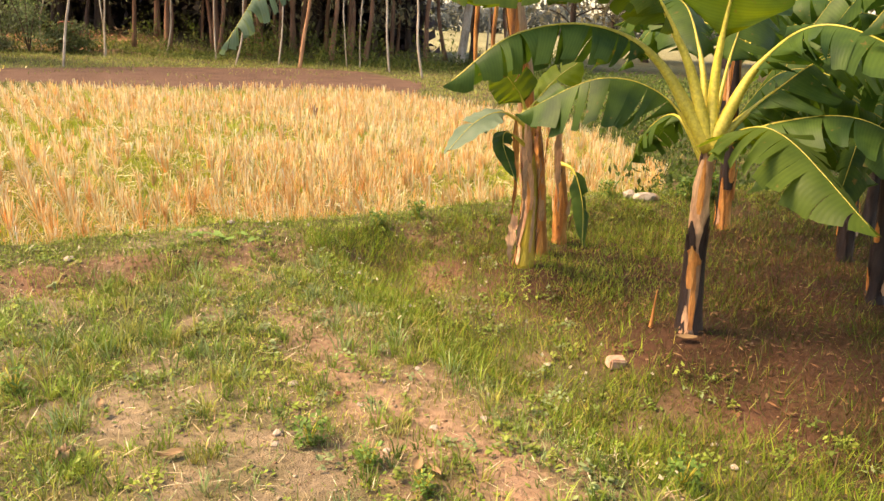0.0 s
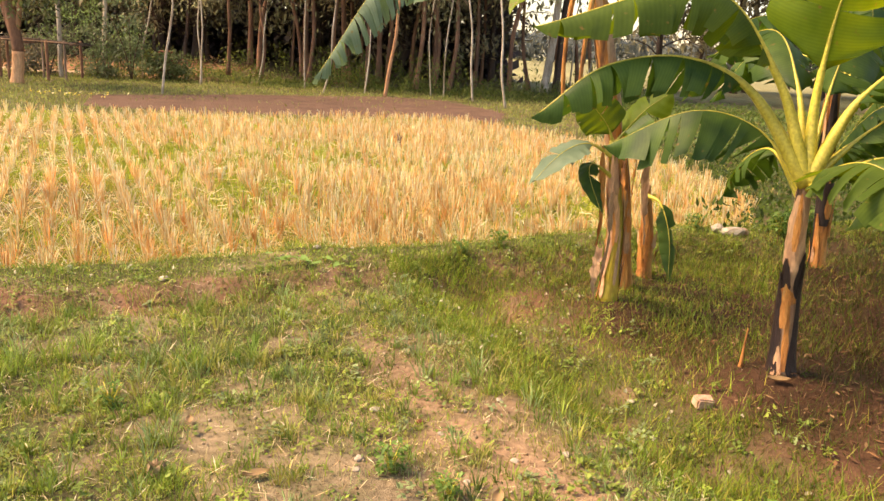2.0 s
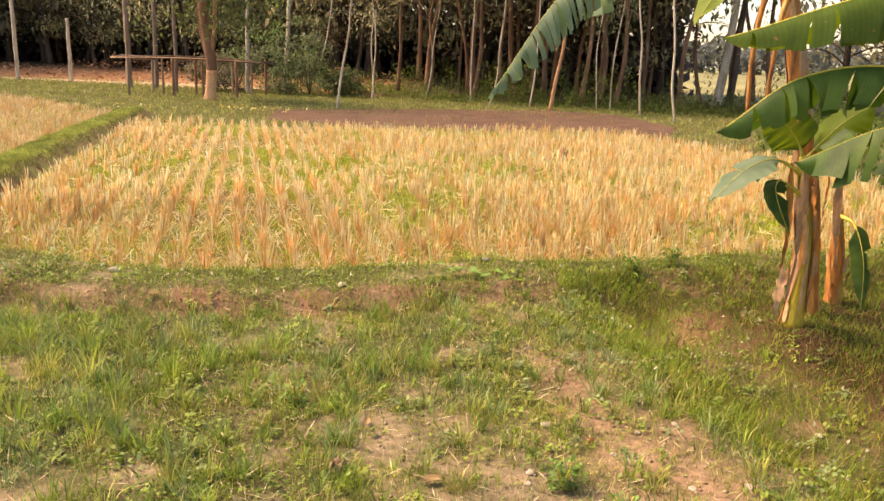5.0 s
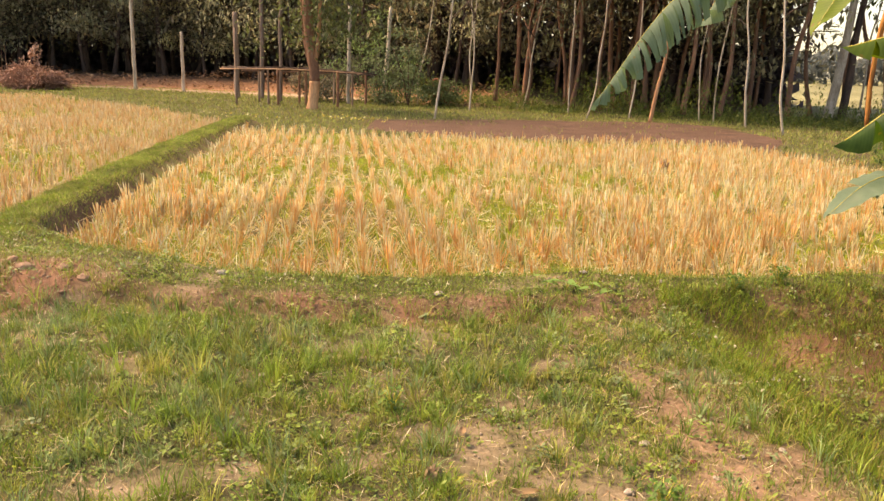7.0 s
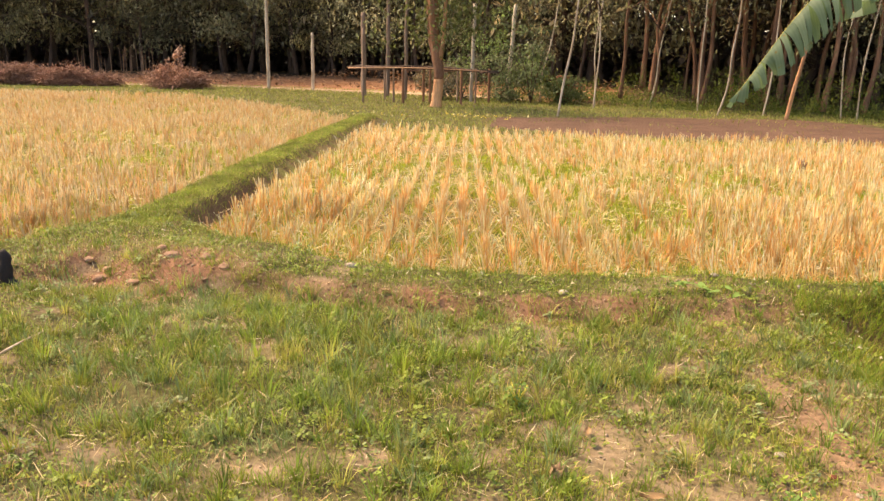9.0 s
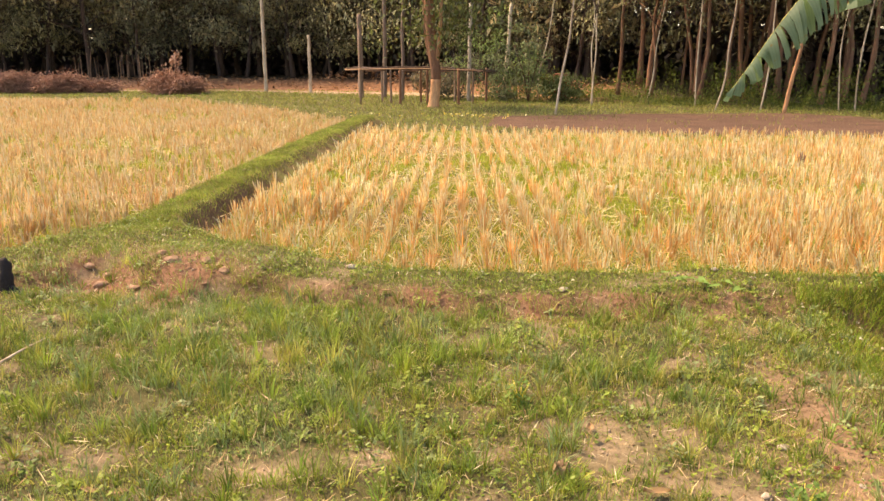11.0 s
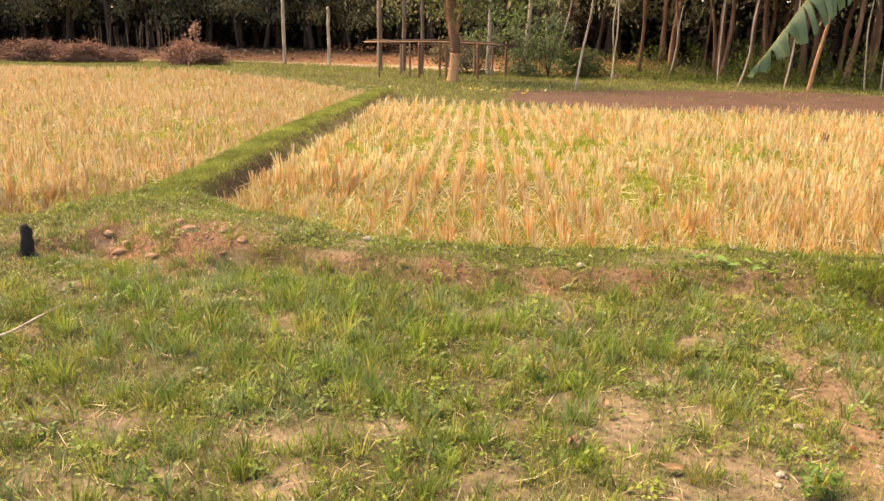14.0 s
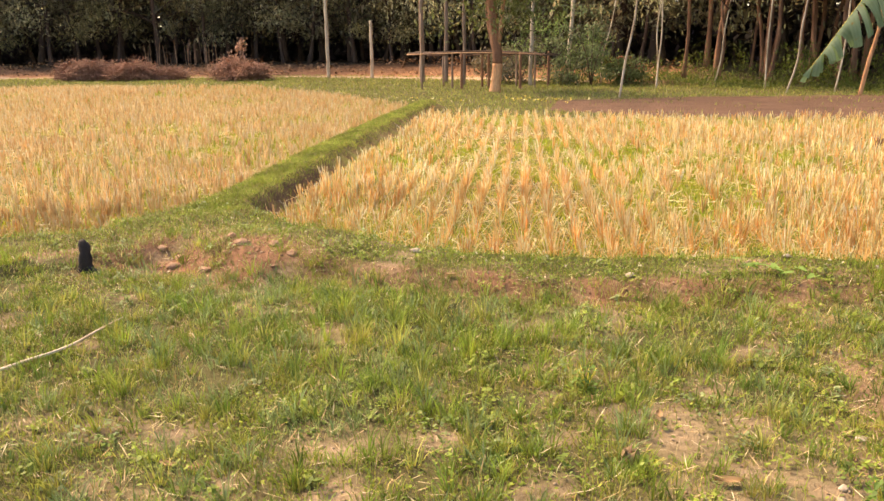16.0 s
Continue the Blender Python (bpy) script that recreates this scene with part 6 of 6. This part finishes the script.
def build_small():
    # broken brick under the banana
    bm = bmesh.new()
    bmesh.ops.create_cube(bm, size=1)
    r = np.random.default_rng(5)
    for vert in bm.verts:
        vert.co = Vector((vert.co.x * 0.1, vert.co.y * 0.07, vert.co.z * 0.055)) + Vector(r.normal(0, 0.004, 3))
    bmesh.ops.bevel(bm, geom=bm.edges[:], offset=0.008, segments=2, affect="EDGES")
    me = bpy.data.meshes.new("brick")
    bm.to_mesh(me)
    bm.free()
    ob = part("brick", me, BRICK)
    ob.location, ob.rotation_euler = (0.80, 3.77, float(height(0.80, 3.77)) + 0.022), (0.12, 0.08, 0.35)
    tagged(ob, "pale broken half brick lying in grass", "brick")
    # charred stump on the bank
    at = (-5.51, 2.47, float(height(-5.51, 2.47)) - 0.03)
    p = thing("charred_stump", at, "small black charred stump on the earth bank", "stump")
    part("stump", mesh_of("stump", *tube(spline([(0, 0, 0), (0.01, 0, 0.1), (0.0, 0.01, 0.19), (-0.01, 0, 0.25)], 12), np.array([0.06, 0.053, 0.047, 0.045, 0.043, 0.042, 0.04, 0.04, 0.038, 0.034, 0.028, 0.018]), 11, 0.3, 4), smooth_shade=True), CHAR, p)
    part("root", mesh_of("root", *tube(spline([(0.02, 0, 0.05), (0.1, 0.02, 0.03), (0.16, 0.03, 0.0)], 8), np.linspace(0.03, 0.012, 8), 7, 0.2, 5), smooth_shade=True), CHAR, p)
    # bent stick on the lawn
    pts = [(x, y, float(height(x, y)) + dz) for x, y, dz in ((-4.08, 1.12, 0.012), (-4.05, 1.39, 0.03), (-4.05, 1.62, 0.05), (-4.15, 1.84, 0.06), (-4.31, 2.06, 0.03))]
    ob = part("stick", mesh_of("stick", *tube(spline(pts, 24), np.linspace(0.01, 0.004, 24), 7, 0.15, 6), smooth_shade=True), PALE_BARK)
    tagged(ob, "bent pale dry stick lying on the grass", "stick")
    # fallen dry leaves
    for k, (x, y, ln, turn) in enumerate(((-0.99, 2.45, 0.1, 0.6), (-1.40, 2.78, 0.07, 2.0), (-2.65, 1.28, 0.07, 0.2), (1.21, 4.03, 0.12, 0.1), (-3.23, 3.69, 0.08, 0.4), (-0.12, 2.44, 0.1, 1.5), (-0.06, 2.41, 0.08, 2.2), (-2.55, 1.33, 0.07, 0.8))):
        vs, n, m = [], 9, 5
        for u in np.linspace(0, 1, n):
            w = ln * 0.2 * math.sin(math.pi * min(1, u * 0.94 + 0.05)) ** 0.7
            for q in np.linspace(-1, 1, m):
                vs.append(((u - 0.5) * ln, q * w, 0.1 * ln * (q * q + 1.5 * (u - 0.4) ** 2)))
        i, j = np.meshgrid(np.arange(n - 1), np.arange(m - 1), indexing="ij")
        c = (i * m + j).ravel()
        ob = part("dry_leaf", mesh_of("dry_leaf", np.array(vs), np.stack([c, c + 1, c + m + 1, c + m], 1), np.tile((0.34, 0.22, 0.12), (n * m, 1)), True), DEAD)
        ob.location, ob.rotation_euler = (x, y, float(height(x, y)) + 0.02), (0.1, 0.05, turn)
        tagged(ob, "curled tan dry leaf lying on the ground", "dry leaf", "fallen dry leaves")
    # withered weed: curled brown leaves on a short stalk
    at = (-1.33, 2.37, float(height(-1.33, 2.37)))
    p = thing("withered_weed", at, "withered brown weed with curled leaves on the lawn", "weed")
    part("stalk", mesh_of("stalk", *tube(spline([(0, 0, -0.01), (0.005, 0, 0.04), (0.0, 0.01, 0.08)], 6), np.linspace(0.004, 0.002, 6), 5)), TWIG, p)
    r = np.random.default_rng(55)
    for k in range(8):
        a, ln, n, m = k * 0.8 + r.uniform(-0.3, 0.3), r.uniform(0.035, 0.07), 7, 5
        vs = []
        for u in np.linspace(0, 1, n):
            w = ln * 0.22 * math.sin(math.pi * (0.08 + 0.9 * u))
            for q in np.linspace(-1, 1, m):
                out, up = u * ln * (1 - 0.4 * u), 0.05 + 0.02 * math.sin(3 * u) - 0.045 * u * u + 0.6 * w * q * q
                vs.append((math.cos(a) * out - math.sin(a) * q * w, math.sin(a) * out + math.cos(a) * q * w, up))
        i, j = np.meshgrid(np.arange(n - 1), np.arange(m - 1), indexing="ij")
        c = (i * m + j).ravel()
        part("curled_leaf", mesh_of("curled_leaf", np.array(vs), np.stack([c, c + 1, c + m + 1, c + m], 1), np.tile((0.25, 0.175, 0.1), (n * m, 1)), True), DEAD, p)
    # small leafy weeds
    for k, (x, y, h, n) in enumerate(((-0.53, 2.60, 0.12, 50), (-0.29, 2.46, 0.1, 40), (-0.09, 2.31, 0.09, 36), (-1.78, 2.85, 0.12, 26), (0.88, 2.70, 0.14, 40), (1.29, 7.4, 0.16, 60), (2.05, 7.45, 0.2, 90), (2.25, 7.6, 0.24, 100), (-0.40, 6.04, 0.14, 60), (-0.67, 5.77, 0.12, 60))):
        r = np.random.default_rng(900 + k)
        at = (x, y, float(height(x, y)) - 0.01)
        p = thing("leafy_weed", at, "small bushy green weed growing from the ground", "weed", "leafy weeds")
        stems = [tube(spline([(0, 0, 0), (math.cos(a) * h * 0.15, math.sin(a) * h * 0.15, h * 0.5), (math.cos(a) * h * 0.4, math.sin(a) * h * 0.4, h * 0.95)], 6), np.linspace(0.0035, 0.0015, 6), 5) for a in np.arange(7) * 0.9]
        for v, f in stems:
            part("stem", mesh_of("stem", v, f), PETIOLE, p)
        a, q = r.random(n * 3) * 6.28, r.random(n * 3) ** 0.5
        c = np.stack([np.cos(a) * q * h * 0.5, np.sin(a) * q * h * 0.5, h * (0.15 + 0.9 * r.random(n * 3))], 1)
        v, f, col = leaflets(c, h * (0.16 + 0.14 * r.random(len(c))), np.array((0.14, 0.25, 0.05)) * (0.6 + 0.7 * r.random((len(c), 1))), 0.5, 0.55, r)
        part("leaves", mesh_of("leaves", v, f, col), GRASS, p)
    # broad heart-shaped leaves on the bank's foot
    for k in range(9):
        x, y = -1.64 + 0.13 * rng.standard_normal(), 4.92 + 0.09 * rng.standard_normal()
        at = (x, y, float(height(x, y)))
        ln = 0.06 + 0.04 * rng.random()
        vs, n, m = [], 8, 7
        for u in np.linspace(0, 1, n):
            w = ln * 0.52 * (1 - u) ** 0.7 * min(1, (u + 0.12) * 4)
            for q in np.linspace(-1, 1, m):
                vs.append((u * ln - 0.25 * ln * q * q * (1 - u), q * w, 0.05 + 0.12 * ln * (abs(q) - 1.6 * u * u)))
        i, j = np.meshgrid(np.arange(n - 1), np.arange(m - 1), indexing="ij")
        c = (i * m + j).ravel()
        p = thing("gourd_seedling", at, "pale green heart-shaped seedling leaf at the bank", "seedling", "broad seedlings")
        p.rotation_euler = (0, 0, rng.random() * 6.28)
        part("leaf", mesh_of("leaf", np.array(vs), np.stack([c, c + 1, c + m + 1, c + m], 1), np.tile((0.2, 0.34, 0.08), (n * m, 1)), True), GRASS, p)
        part("stalk", mesh_of("stalk", *tube([(-0.01, 0, -0.01), (-0.005, 0, 0.03), (0.003, 0, 0.052)], (0.002, 0.002, 0.0015), 5)), PETIOLE, p)
    # rubble by the far bank
    for k, (x, y, s, m) in enumerate(((1.50, 7.42, 0.15, STONE), (1.62, 7.30, 0.17, STONE), (1.70, 7.38, 0.12, BRICK))):
        lump("rubble", x, y, (s * 1.4, s * 0.8, s * 0.9), m, "pale lump of rubble beside the weeds", "rubble", "rubble by the bank", 880 + k)
    # burnt sprout beside the stem
    at = (1.06, 4.22, float(height(1.06, 4.22)) - 0.02)
    v, f = tube(spline([at, (at[0] + 0.005, at[1], at[2] + 0.1), (at[0] + 0.012, at[1], at[2] + 0.24)], 10), np.linspace(0.014, 0.003, 10), 7, 0.1, 7)
    tagged(part("banana_sucker", mesh_of("banana_sucker", v, f, smooth_shade=True), STEM_DRY), "thin dry reddish banana sucker in the soil", "banana sucker")

    # yellow flowers on the verge
    cx = np.concatenate([-12.88 + 0.9 * rng.standard_normal(40), -15.4 + 0.8 * rng.standard_normal(30)])
    cy = np.concatenate([19.79 + 0.35 * rng.standard_normal(40), 18.11 + 0.3 * rng.standard_normal(30)])
    v, f, c = leaflets(np.stack([cx, cy, height(cx, cy) + 0.1 + 0.12 * rng.random(70)], 1), np.full(70, 0.07), shades(70, (0.75, 0.6, 0.12), (0.8, 0.72, 0.4)), 0.6, 0.9)
    tagged(part("verge_flowers", mesh_of("verge_flowers", v, f, c), GRASS), "small yellow flowers in the verge grass", "flowers", kind="stuff")
    # a withered stubble clump
    at = (-2.81, 14.02, float(height(-2.81, 14.02)) - 0.01)
    p = thing("withered_stubble", at, "dull brown withered clump of rice stubble in the field", "stubble clump")
    r = np.random.default_rng(41)
    for k in range(9):
        a, q = r.random() * 6.28, r.random() * 0.04
        v, f = tube([(math.cos(a) * q, math.sin(a) * q, 0), (math.cos(a) * q * 1.6, math.sin(a) * q * 1.6, 0.14), (math.cos(a) * q * 2.2, math.sin(a) * q * 2.2, 0.2 + 0.08 * r.random())], (0.011, 0.01, 0.006), 5)
        part("stalk", mesh_of("stalk", v, f), TWIG, p)


build_small()
